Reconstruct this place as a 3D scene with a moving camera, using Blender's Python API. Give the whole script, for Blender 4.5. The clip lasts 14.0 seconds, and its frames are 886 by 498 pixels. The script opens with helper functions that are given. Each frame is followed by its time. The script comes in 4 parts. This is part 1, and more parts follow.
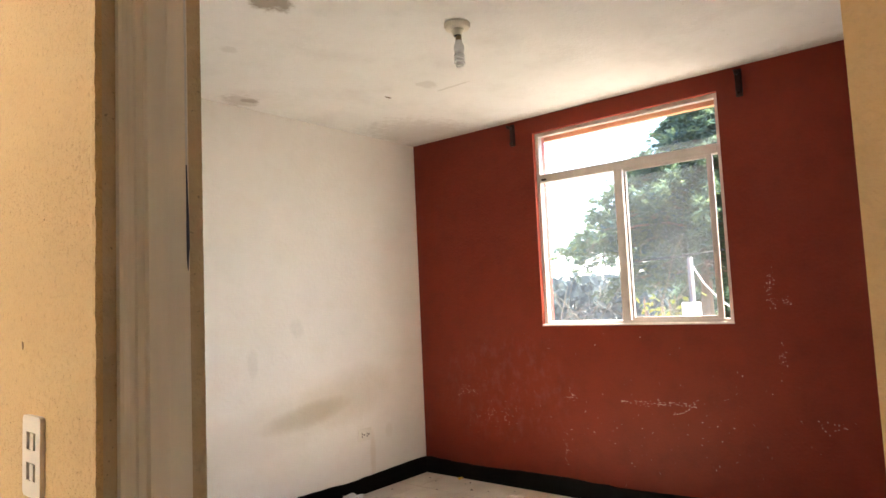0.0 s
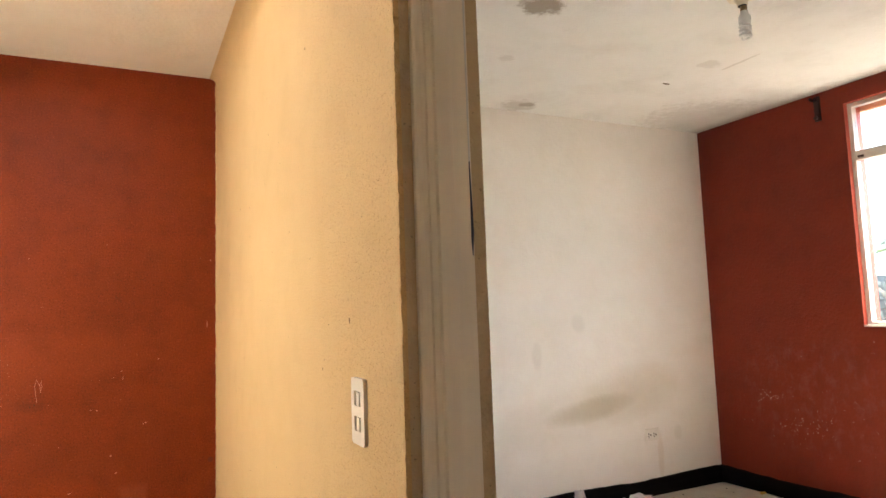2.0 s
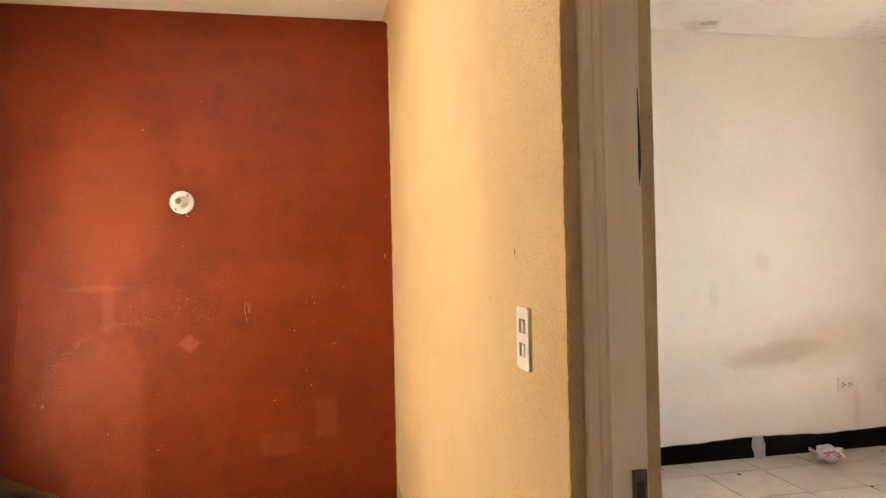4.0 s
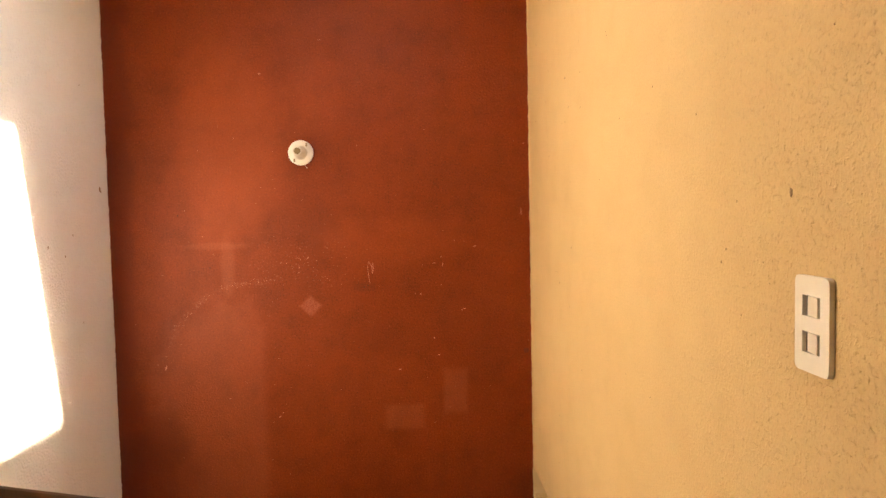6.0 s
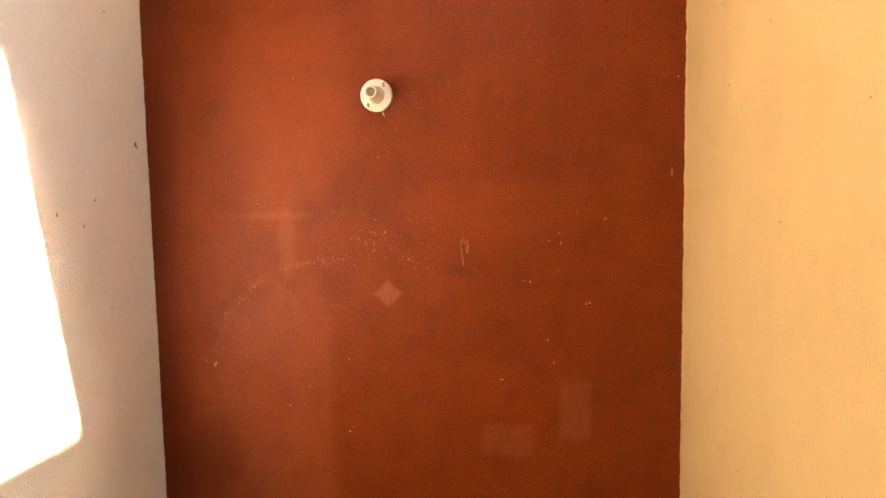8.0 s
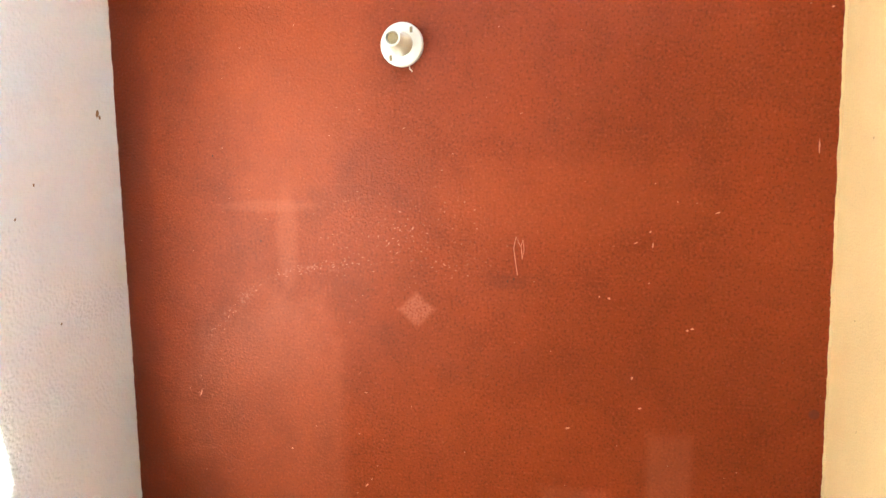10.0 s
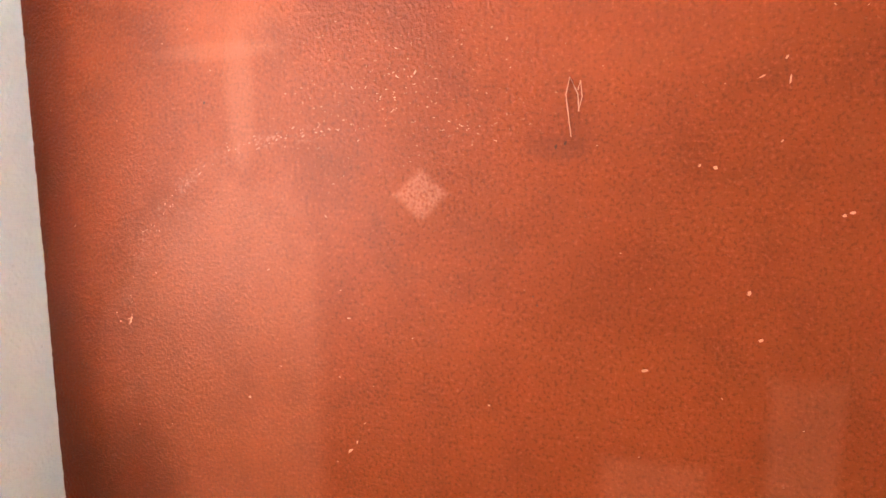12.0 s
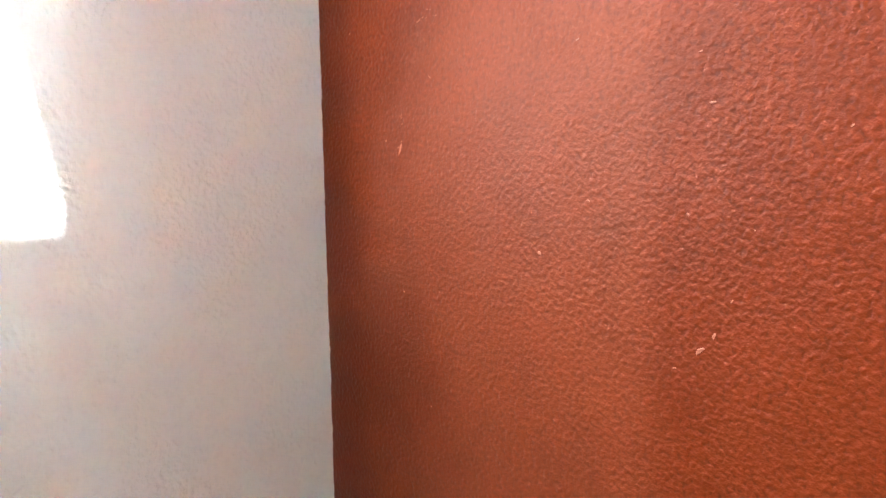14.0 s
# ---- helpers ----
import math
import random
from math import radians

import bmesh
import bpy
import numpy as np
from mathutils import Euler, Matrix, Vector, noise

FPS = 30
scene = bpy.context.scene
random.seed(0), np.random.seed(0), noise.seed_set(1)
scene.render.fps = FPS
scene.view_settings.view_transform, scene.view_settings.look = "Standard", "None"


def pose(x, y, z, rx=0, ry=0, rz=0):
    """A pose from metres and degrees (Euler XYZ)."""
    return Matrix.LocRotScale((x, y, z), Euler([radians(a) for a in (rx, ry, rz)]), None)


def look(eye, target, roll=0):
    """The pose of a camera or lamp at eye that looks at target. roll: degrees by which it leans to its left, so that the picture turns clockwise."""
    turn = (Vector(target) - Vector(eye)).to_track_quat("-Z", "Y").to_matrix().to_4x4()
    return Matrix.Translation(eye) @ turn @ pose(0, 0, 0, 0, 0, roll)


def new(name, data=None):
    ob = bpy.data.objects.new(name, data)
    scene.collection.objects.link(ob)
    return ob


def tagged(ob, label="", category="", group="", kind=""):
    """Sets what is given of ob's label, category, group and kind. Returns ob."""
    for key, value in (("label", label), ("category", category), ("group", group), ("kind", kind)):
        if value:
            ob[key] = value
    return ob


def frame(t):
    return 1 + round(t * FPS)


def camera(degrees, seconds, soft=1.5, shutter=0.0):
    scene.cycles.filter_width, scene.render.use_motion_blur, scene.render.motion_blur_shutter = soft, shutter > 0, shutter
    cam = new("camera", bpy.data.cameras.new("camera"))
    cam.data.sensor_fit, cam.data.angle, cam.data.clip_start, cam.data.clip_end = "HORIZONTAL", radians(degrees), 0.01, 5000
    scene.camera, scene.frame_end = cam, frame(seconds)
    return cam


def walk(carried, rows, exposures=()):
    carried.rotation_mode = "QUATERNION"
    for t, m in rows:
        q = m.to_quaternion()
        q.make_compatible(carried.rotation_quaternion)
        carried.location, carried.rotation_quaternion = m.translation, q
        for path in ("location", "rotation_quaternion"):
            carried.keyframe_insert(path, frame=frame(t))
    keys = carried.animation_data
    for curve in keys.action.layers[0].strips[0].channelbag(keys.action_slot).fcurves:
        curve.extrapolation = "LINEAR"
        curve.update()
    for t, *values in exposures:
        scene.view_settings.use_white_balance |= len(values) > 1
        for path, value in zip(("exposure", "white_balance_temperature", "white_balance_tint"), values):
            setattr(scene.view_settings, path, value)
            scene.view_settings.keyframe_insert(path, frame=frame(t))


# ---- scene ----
SUN, SKY = 5.0, 0.10
EXPOSURES = [(0.0, 3.56, 6200, 11), (1.2, 3.50, 6200, 11), (3.2, 3.68, 6150, 10), (5.3, 3.64, 7500, 14), (6.5, 3.46, 7500, 14), (8.2, 3.64, 7500, 13), (10.3, 4.47, 5050, -3), (12.5, 4.70, 4950, -3), (14.0, 4.40, 4850, 0)]
cam = camera(68.7, 14.0)
PATH = [
    (0, (-0.371, -3.209, 1.205), (1.171, -1.946, 1.364), -2.6),
    (0.5, (-0.368, -3.197, 1.198), (1.118, -1.869, 1.366), -2.6),
    (1, (-0.382, -3.2, 1.196), (0.948, -1.717, 1.374), -2.6),
    (1.5, (-0.383, -3.236, 1.19), (0.695, -1.562, 1.378), -2.4),
    (2, (-0.385, -3.249, 1.175), (0.49, -1.461, 1.369), -2.0),
    (2.5, (-0.384, -3.265, 1.169), (0.331, -1.408, 1.368), -1.9),
    (3, (-0.386, -3.277, 1.168), (0.203, -1.372, 1.324), -1.7),
    (3.2, (-0.384, -3.286, 1.168), (0.162, -1.366, 1.293), -1.6),
    (5.3, (-0.435, -3.098, 1.159), (-0.271, -1.107, 1.064), -1.3),
    (5.5, (-0.466, -3.039, 1.164), (-0.331, -1.047, 1.063), -1.4),
    (6, (-0.476, -2.872, 1.143), (-0.419, -0.875, 1.043), -1.2),
    (6.5, (-0.478, -2.705, 1.121), (-0.575, -0.709, 1.038), -1.2),
    (7, (-0.464, -2.52, 1.104), (-0.698, -0.542, 0.918), -1.1),
    (7.5, (-0.496, -2.343, 1.117), (-0.761, -0.369, 0.935), -1.2),
    (8, (-0.504, -2.176, 1.103), (-0.765, -0.2, 0.931), -1.0),
    (8.2, (-0.51, -2.087, 1.135), (-0.783, -0.116, 0.931), -1.2),
    (10.3, (-0.558, -1.545, 1.079), (-1.006, 0.391, 0.856), -0.8),
    (10.5, (-0.55, -1.492, 1.046), (-1.011, 0.439, 0.8), -0.8),
    (11, (-0.55, -1.346, 0.954), (-1.044, 0.578, 0.719), -0.7),
    (11.5, (-0.596, -1.177, 0.873), (-1.104, 0.738, 0.6), -1.0),
    (12, (-0.628, -1.104, 0.805), (-1.175, 0.804, 0.56), -0.8),
    (12.5, (-0.634, -1.014, 0.723), (-1.311, 0.85, 0.467), -0.8),
    (13, (-0.654, -0.907, 0.657), (-1.565, 0.856, 0.409), -0.5),
    (13.5, (-0.745, -0.782, 0.544), (-1.87, 0.854, 0.301), -0.5),
    (14, (-0.835, -0.671, 0.456), (-2.27, 0.704, 0.232), -0.7),
]
walk(cam, [(t, look(eye, target, roll)) for t, eye, target, roll in PATH], EXPOSURES)

# ---- light ----
SUN_TO = Vector((0.666, -0.171, 1.0)).normalized()      # towards the sun
world = bpy.data.worlds.new("sky")
scene.world = world
world.use_nodes = True
wn = world.node_tree
wn.nodes.clear()
sky = wn.nodes.new("ShaderNodeTexSky")
sky.sky_type = "NISHITA"
sky.sun_disc = False
sky.sun_elevation = math.asin(SUN_TO.z)
sky.sun_rotation = math.atan2(SUN_TO.x, SUN_TO.y)
wbg = wn.nodes.new("ShaderNodeBackground")
wbg.inputs["Strength"].default_value = SKY
wout = wn.nodes.new("ShaderNodeOutputWorld")
wn.links.new(sky.outputs[0], wbg.inputs[0])
wn.links.new(wbg.outputs[0], wout.inputs[0])
sun_data = bpy.data.lights.new("sun", "SUN")
sun_data.energy = SUN
sun_data.angle = radians(1.0)
sun_data.color = (1.0, 0.89, 0.71)
sun = new("sun", sun_data)
sun.matrix_world = look((12, -4, 14), Vector((12, -4, 14)) - SUN_TO)


# ---- material helpers ----
def nd(nt, kind, **values):
    n = nt.nodes.new(kind)
    for key, value in values.items():
        n.inputs[key.replace("_", " ")].default_value = value
    return n


def math_node(nt, op, a, b=None, clamp=False):
    n = nt.nodes.new("ShaderNodeMath")
    n.operation = op
    n.use_clamp = clamp
    for i, v in enumerate((a, b)):
        if v is None:
            continue
        if isinstance(v, (int, float)):
            n.inputs[i].default_value = v
        else:
            nt.links.new(v, n.inputs[i])
    return n.outputs[0]


def ramp(nt, value, lo, hi):
    n = nt.nodes.new("ShaderNodeMapRange")
    n.interpolation_type = "SMOOTHSTEP"
    nt.links.new(value, n.inputs["Value"])
    n.inputs["From Min"].default_value = lo
    n.inputs["From Max"].default_value = hi
    return n.outputs["Result"]


def mix(nt, fac, a, b):
    n = nt.nodes.new("ShaderNodeMix")
    n.data_type = "RGBA"
    for sock, v in ((n.inputs[0], fac), (n.inputs[6], a), (n.inputs[7], b)):
        if isinstance(v, (int, float)):
            sock.default_value = v
        elif isinstance(v, tuple):
            sock.default_value = (*v, 1.0)
        else:
            nt.links.new(v, sock)
    return n.outputs[2]


def start_material(name, rough=0.7, metal=0.0, spec=0.4):
    m = bpy.data.materials.new(name)
    m.use_nodes = True
    nt = m.node_tree
    b = nt.nodes["Principled BSDF"]
    b.inputs["Roughness"].default_value = rough
    b.inputs["Metallic"].default_value = metal
    b.inputs["Specular IOR Level"].default_value = spec
    geo = nt.nodes.new("ShaderNodeNewGeometry")
    return m, nt, b, geo.outputs["Position"]


def noise_node(nt, pos, scale, detail=3.0, rough=0.55, stretch=None):
    n = nd(nt, "ShaderNodeTexNoise", Scale=scale, Detail=detail, Roughness=rough)
    if stretch:
        mp = nt.nodes.new("ShaderNodeMapping")
        mp.inputs["Scale"].default_value = stretch[:3]
        if len(stretch) > 3:
            mp.inputs["Rotation"].default_value = stretch[3]
        nt.links.new(pos, mp.inputs["Vector"])
        pos = mp.outputs["Vector"]
    nt.links.new(pos, n.inputs["Vector"])
    return n.outputs["Fac"]


def bump(nt, b, height, strength, distance, normal=None):
    n = nt.nodes.new("ShaderNodeBump")
    n.inputs["Strength"].default_value = strength
    n.inputs["Distance"].default_value = distance
    nt.links.new(height, n.inputs["Height"])
    if normal is not None:
        nt.links.new(normal, n.inputs["Normal"])
    nt.links.new(n.outputs["Normal"], b.inputs["Normal"])
    return n.outputs["Normal"]


def xyz(nt, pos):
    s = nt.nodes.new("ShaderNodeSeparateXYZ")
    nt.links.new(pos, s.inputs[0])
    return s.outputs


def spot(nt, u, v, cu, cv, ru, rv, wob=None, soft=0.5):
    """A soft-edged oval stain at (cu, cv)."""
    a = math_node(nt, "DIVIDE", math_node(nt, "SUBTRACT", u, cu), ru)
    c = math_node(nt, "DIVIDE", math_node(nt, "SUBTRACT", v, cv), rv)
    d = math_node(nt, "ADD", math_node(nt, "MULTIPLY", a, a), math_node(nt, "MULTIPLY", c, c))
    if wob is not None:
        d = math_node(nt, "ADD", d, wob)
    return math_node(nt, "SUBTRACT", 1.0, ramp(nt, d, 1.0 - soft, 1.0 + soft))


def patch(nt, u, v, cu, cv, ru, rv, wob, soft=0.25):
    """A soft-edged square-cornered stain at (cu, cv)."""
    a = math_node(nt, "ABSOLUTE", math_node(nt, "DIVIDE", math_node(nt, "SUBTRACT", u, cu), ru))
    c = math_node(nt, "ABSOLUTE", math_node(nt, "DIVIDE", math_node(nt, "SUBTRACT", v, cv), rv))
    d = math_node(nt, "ADD", math_node(nt, "MAXIMUM", a, c), math_node(nt, "MULTIPLY", wob, 0.2))
    return math_node(nt, "SUBTRACT", 1.0, ramp(nt, d, 1.0 - soft, 1.0 + soft))


def plaster(name, colour, dark, relief=0.5, rough=0.8, tone=0.5, grain=70.0, depth=0.004, spec=0.3, speck=0.0):
    """Painted rough plaster: lumpy trowelled relief, fine grain and faint blotches."""
    m, nt, b, pos = start_material(name, rough, 0.0, spec)
    big = noise_node(nt, pos, 1.7, 4.0)
    mid = noise_node(nt, pos, 9.0, 4.0)
    f = math_node(nt, "MULTIPLY", math_node(nt, "ADD", ramp(nt, big, 0.35, 0.75), ramp(nt, mid, 0.4, 0.8)), tone)
    col = mix(nt, f, colour, dark)
    cells = nd(nt, "ShaderNodeTexVoronoi", Scale=grain * 0.85)
    wobble = nt.nodes.new("ShaderNodeMapping")
    wobble.inputs["Scale"].default_value = (1.0, 1.0, 0.8)
    wobble.inputs["Rotation"].default_value = (0.5, 0.6, 0.5)
    nt.links.new(pos, wobble.inputs["Vector"])
    nt.links.new(wobble.outputs["Vector"], cells.inputs["Vector"])
    knob = math_node(nt, "SUBTRACT", 1.0, ramp(nt, cells.outputs["Distance"], 0.05, 0.62))
    uneven = ramp(nt, noise_node(nt, pos, grain * 0.33, 2.0), 0.38, 0.66)
    fine = noise_node(nt, pos, 420.0, 1.0)
    soft = noise_node(nt, pos, grain * 0.4, 2.0)
    wavy = noise_node(nt, pos, 6.0, 2.0)
    grains = math_node(nt, "MULTIPLY", knob, math_node(nt, "ADD", 0.12, uneven))
    lumps = noise_node(nt, pos, grain * 1.0, 2.5, 0.55)
    h = math_node(nt, "ADD", math_node(nt, "MULTIPLY", grains, 0.55), math_node(nt, "MULTIPLY", fine, 0.10))
    h = math_node(nt, "ADD", h, math_node(nt, "MULTIPLY", ramp(nt, lumps, 0.25, 0.80), 0.9))
    h = math_node(nt, "ADD", h, math_node(nt, "MULTIPLY", soft, 0.5))
    h = math_node(nt, "ADD", h, math_node(nt, "MULTIPLY", wavy, 2.2))
    bump(nt, b, h, relief, depth)
    # relief shading put into the colour: hollows darker, raised grains lighter
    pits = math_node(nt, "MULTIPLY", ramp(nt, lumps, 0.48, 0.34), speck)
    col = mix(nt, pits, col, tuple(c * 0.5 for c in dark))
    lit_peaks = math_node(nt, "MULTIPLY", ramp(nt, lumps, 0.56, 0.70), speck * 0.8)
    col = mix(nt, lit_peaks, col, tuple(min(0.92, c * 1.55 + 0.02) for c in colour))
    return m, nt, b, pos, col


def finish(nt, b, col):
    nt.links.new(col, b.inputs["Base Color"])


def simple(name, colour, rough=0.5, metal=0.0, spread=0.12, scale=30.0, relief=0.0, spec=0.4, stretch=None):
    """A plain painted or moulded surface with slight wear."""
    m, nt, b, pos = start_material(name, rough, metal, spec)
    n1 = noise_node(nt, pos, scale, 4.0, 0.6, stretch)
    n2 = noise_node(nt, pos, scale * 0.17, 3.0, 0.5, stretch)
    f = math_node(nt, "MULTIPLY", math_node(nt, "ADD", n1, n2), 0.5)
    lo = tuple(c * (1 - spread) for c in colour)
    hi = tuple(min(1.0, c * (1 + spread)) for c in colour)
    finish(nt, b, mix(nt, ramp(nt, f, 0.3, 0.7), lo, hi))
    if relief:
        bump(nt, b, n1, relief, 0.002)
    return m


WHITE_PAINT = (0.85, 0.865, 0.845)
CREAM_PAINT = (0.66, 0.432, 0.195)

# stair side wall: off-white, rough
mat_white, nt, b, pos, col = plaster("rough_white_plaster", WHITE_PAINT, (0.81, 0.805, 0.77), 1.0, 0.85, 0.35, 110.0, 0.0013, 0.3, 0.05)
finish(nt, b, col)

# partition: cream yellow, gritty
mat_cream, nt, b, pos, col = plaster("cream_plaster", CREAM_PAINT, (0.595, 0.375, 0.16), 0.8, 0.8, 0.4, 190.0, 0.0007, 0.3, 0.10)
X, Y, Z = xyz(nt, pos)
rough_zone = math_node(nt, "SUBTRACT", 1.0, ramp(nt, math_node(nt, "ADD", Y, math_node(nt, "MULTIPLY", math_node(nt, "SUBTRACT", noise_node(nt, pos, 3.0, 3.0), 0.5), 0.8)), -2.15, -1.35))
rough_zone = math_node(nt, "MULTIPLY", rough_zone, ramp(nt, Y, -3.0, -2.5))
grit = ramp(nt, noise_node(nt, pos, 95.0, 4.0, 0.6), 0.58, 0.70)
col = mix(nt, math_node(nt, "MULTIPLY", grit, math_node(nt, "ADD", 0.10, math_node(nt, "MULTIPLY", rough_zone, 0.34))), col, (0.36, 0.20, 0.075))
crust = math_node(nt, "MULTIPLY", ramp(nt, noise_node(nt, pos, 130.0, 3.0, 0.6), 0.50, 0.74), rough_zone)
first = b.inputs["Normal"].links[0].from_socket
bump(nt, b, crust, 1.0, 0.0018, first)
finish(nt, b, col)

# bedroom walls: white with grime
mat_room, nt, b, pos, col = plaster("bedroom_white_paint", (0.86, 0.82, 0.765), (0.79, 0.735, 0.66), 0.25, 0.7, 0.3, 40.0, 0.003)
X, Y, Z = xyz(nt, pos)
wob = math_node(nt, "MULTIPLY", math_node(nt, "SUBTRACT", noise_node(nt, pos, 7.0, 6.0, 0.65), 0.5), 3.0)
lean = math_node(nt, "SUBTRACT", Z, math_node(nt, "MULTIPLY", math_node(nt, "SUBTRACT", X, 2.12), 0.12))
wob_s = math_node(nt, "MULTIPLY", wob, 0.35)
s1 = spot(nt, X, lean, 2.13, 0.562, 0.28, 0.062, wob_s, 1.0)
s7 = spot(nt, X, lean, 2.05, 0.555, 0.75, 0.13, wob_s, 1.0)
s2 = spot(nt, X, lean, 2.42, 0.60, 0.34, 0.15, wob_s, 1.0)
s3 = spot(nt, X, Z, 2.06, 1.08, 0.05, 0.05, wob, 0.8)
s4 = spot(nt, X, Z, 2.645, 0.22, 0.022, 0.16, wob, 0.9)
s5 = spot(nt, X, Z, 1.75, 0.90, 0.03, 0.07, wob, 0.8)
s6 = spot(nt, X, Z, 2.80, 0.36, 0.03, 0.04, wob, 0.9)
col = mix(nt, math_node(nt, "MULTIPLY", s7, 0.16), col, (0.48, 0.40, 0.28))
col = mix(nt, math_node(nt, "MULTIPLY", s1, 0.44), col, (0.36, 0.29, 0.15))
col = mix(nt, math_node(nt, "MULTIPLY", s2, 0.30), col, (0.50, 0.40, 0.26))
col = mix(nt, math_node(nt, "MULTIPLY", s3, 0.14), col, (0.40, 0.37, 0.32))
col = mix(nt, math_node(nt, "MULTIPLY", s4, 0.28), col, (0.62, 0.48, 0.32))
col = mix(nt, math_node(nt, "MULTIPLY", s5, 0.14), col, (0.40, 0.37, 0.33))
col = mix(nt, math_node(nt, "MULTIPLY", s6, 0.15), col, (0.48, 0.38, 0.26))
finish(nt, b, col)

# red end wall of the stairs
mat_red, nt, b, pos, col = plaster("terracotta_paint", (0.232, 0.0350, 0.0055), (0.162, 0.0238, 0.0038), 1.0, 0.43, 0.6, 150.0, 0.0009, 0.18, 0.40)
X, Y, Z = xyz(nt, pos)
wob = math_node(nt, "MULTIPLY", math_node(nt, "SUBTRACT", noise_node(nt, pos, 14.0, 4.0), 0.5), 1.2)
edge = math_node(nt, "MULTIPLY", math_node(nt, "SUBTRACT", noise_node(nt, pos, 40.0, 3.0), 0.5), 0.03)
dx = math_node(nt, "ABSOLUTE", math_node(nt, "ADD", X, 0.985))
dz = math_node(nt, "ABSOLUTE", math_node(nt, "SUBTRACT", Z, 0.760))
dia = math_node(nt, "ADD", math_node(nt, "ADD", dx, dz), edge)
dia = math_node(nt, "SUBTRACT", 1.0, ramp(nt, dia, 0.034, 0.060))
col = mix(nt, math_node(nt, "MULTIPLY", math_node(nt, "MULTIPLY", dia, ramp(nt, noise_node(nt, pos, 170.0, 3.0), 0.25, 0.6)), 0.27), col, (0.60, 0.20, 0.11))
# a faded upright strip and a rubbed arch
band = math_node(nt, "MULTIPLY", spot(nt, X, Z, -1.344, 0.938, 0.030, 0.13, wob, 1.0), 0.10)
col = mix(nt, band, col, (0.62, 0.20, 0.10))
band2 = math_node(nt, "MULTIPLY", spot(nt, X, Z, -1.39, 1.034, 0.13, 0.016, wob, 1.0), 0.09)
col = mix(nt, band2, col, (0.62, 0.20, 0.10))
inside = math_node(nt, "MULTIPLY", ramp(nt, math_node(nt, "ADD", X, math_node(nt, "MULTIPLY", edge, 0.6)), -1.165, -1.225), spot(nt, X, Z, -1.379, 0.28, 0.33, 0.50, wob, 0.35))
col = mix(nt, math_node(nt, "MULTIPLY", inside, 0.10), col, (0.58, 0.17, 0.08))
sq = patch(nt, X, Z, -0.35, 0.361, 0.052, 0.10, wob)
col = mix(nt, math_node(nt, "MULTIPLY", sq, 0.11), col, (0.58, 0.19, 0.09))
sq = patch(nt, X, Z, -0.578, 0.25, 0.085, 0.055, wob)
col = mix(nt, math_node(nt, "MULTIPLY", sq, 0.09), col, (0.58, 0.19, 0.09))
# soft glow of bounced sun above the arch, mixed into the paint colour
wob_wide = math_node(nt, "MULTIPLY", math_node(nt, "SUBTRACT", noise_node(nt, pos, 5.0, 5.0, 0.6), 0.5), 2.4)
for cx, cz, rx_, rz_, k in ((-1.33, 1.45, 0.22, 0.40, 0.30), (-0.95, 1.68, 0.12, 0.16, 0.16), (-0.62, 1.05, 0.30, 0.10, 0.12)):
    glow = spot(nt, X, Z, cx, cz, rx_, rz_, wob_wide, 1.0)
    col = mix(nt, math_node(nt, "MULTIPLY", glow, k), col, (0.46, 0.085, 0.020))
# chalky rubbed arc
ax_ = math_node(nt, "DIVIDE", math_node(nt, "ADD", X, 1.187), 0.445)
az_ = math_node(nt, "DIVIDE", math_node(nt, "SUBTRACT", Z, 0.482), 0.390)
arc_d = math_node(nt, "SQRT", math_node(nt, "ADD", math_node(nt, "MULTIPLY", ax_, ax_), math_node(nt, "MULTIPLY", az_, az_)))
arc_d = math_node(nt, "ABSOLUTE", math_node(nt, "SUBTRACT", math_node(nt, "ADD", arc_d, edge), 1.0))
arc_m = math_node(nt, "MULTIPLY", math_node(nt, "SUBTRACT", 1.0, ramp(nt, arc_d, 0.0, 0.06)), ramp(nt, noise_node(nt, pos, 110.0, 4.0, 0.65), 0.46, 0.66))
arc_m = math_node(nt, "MULTIPLY", arc_m, math_node(nt, "MULTIPLY", ramp(nt, Z, 0.50, 0.70), ramp(nt, X, -1.10, -1.22)))
arc_m = math_node(nt, "MULTIPLY", arc_m, ramp(nt, noise_node(nt, pos, 18.0, 3.0), 0.42, 0.62))
col = mix(nt, math_node(nt, "MULTIPLY", arc_m, 0.24), col, (0.66, 0.28, 0.18))
gr = spot(nt, X, Z, -0.746, 0.837, 0.05, 0.02, wob, 0.7)
col = mix(nt, math_node(nt, "MULTIPLY", gr, 0.30), col, (0.12, 0.022, 0.008))
dot = spot(nt, X, Z, -0.03, 0.536, 0.012, 0.012, None, 0.4)
col = mix(nt, math_node(nt, "MULTIPLY", dot, 0.6), col, (0.12, 0.03, 0.02))
rub = spot(nt, X, Z, -1.014, 0.948, 0.25, 0.13, wob, 0.9)
dust_and_veil = math_node(nt, "MULTIPLY", ramp(nt, noise_node(nt, pos, 120.0, 3.0, 0.6), 0.62, 0.75), 0.5)
col = mix(nt, math_node(nt, "MULTIPLY", rub, dust_and_veil), col, (0.62, 0.30, 0.18))
col = mix(nt, math_node(nt, "MULTIPLY", dust_and_veil, 0.25), col, (0.60, 0.24, 0.13))
# darker strip with a wavering edge along the left corner
left_strip = math_node(nt, "ADD", X, math_node(nt, "MULTIPLY", math_node(nt, "SUBTRACT", noise_node(nt, pos, 7.0, 4.0), 0.5), 0.16))
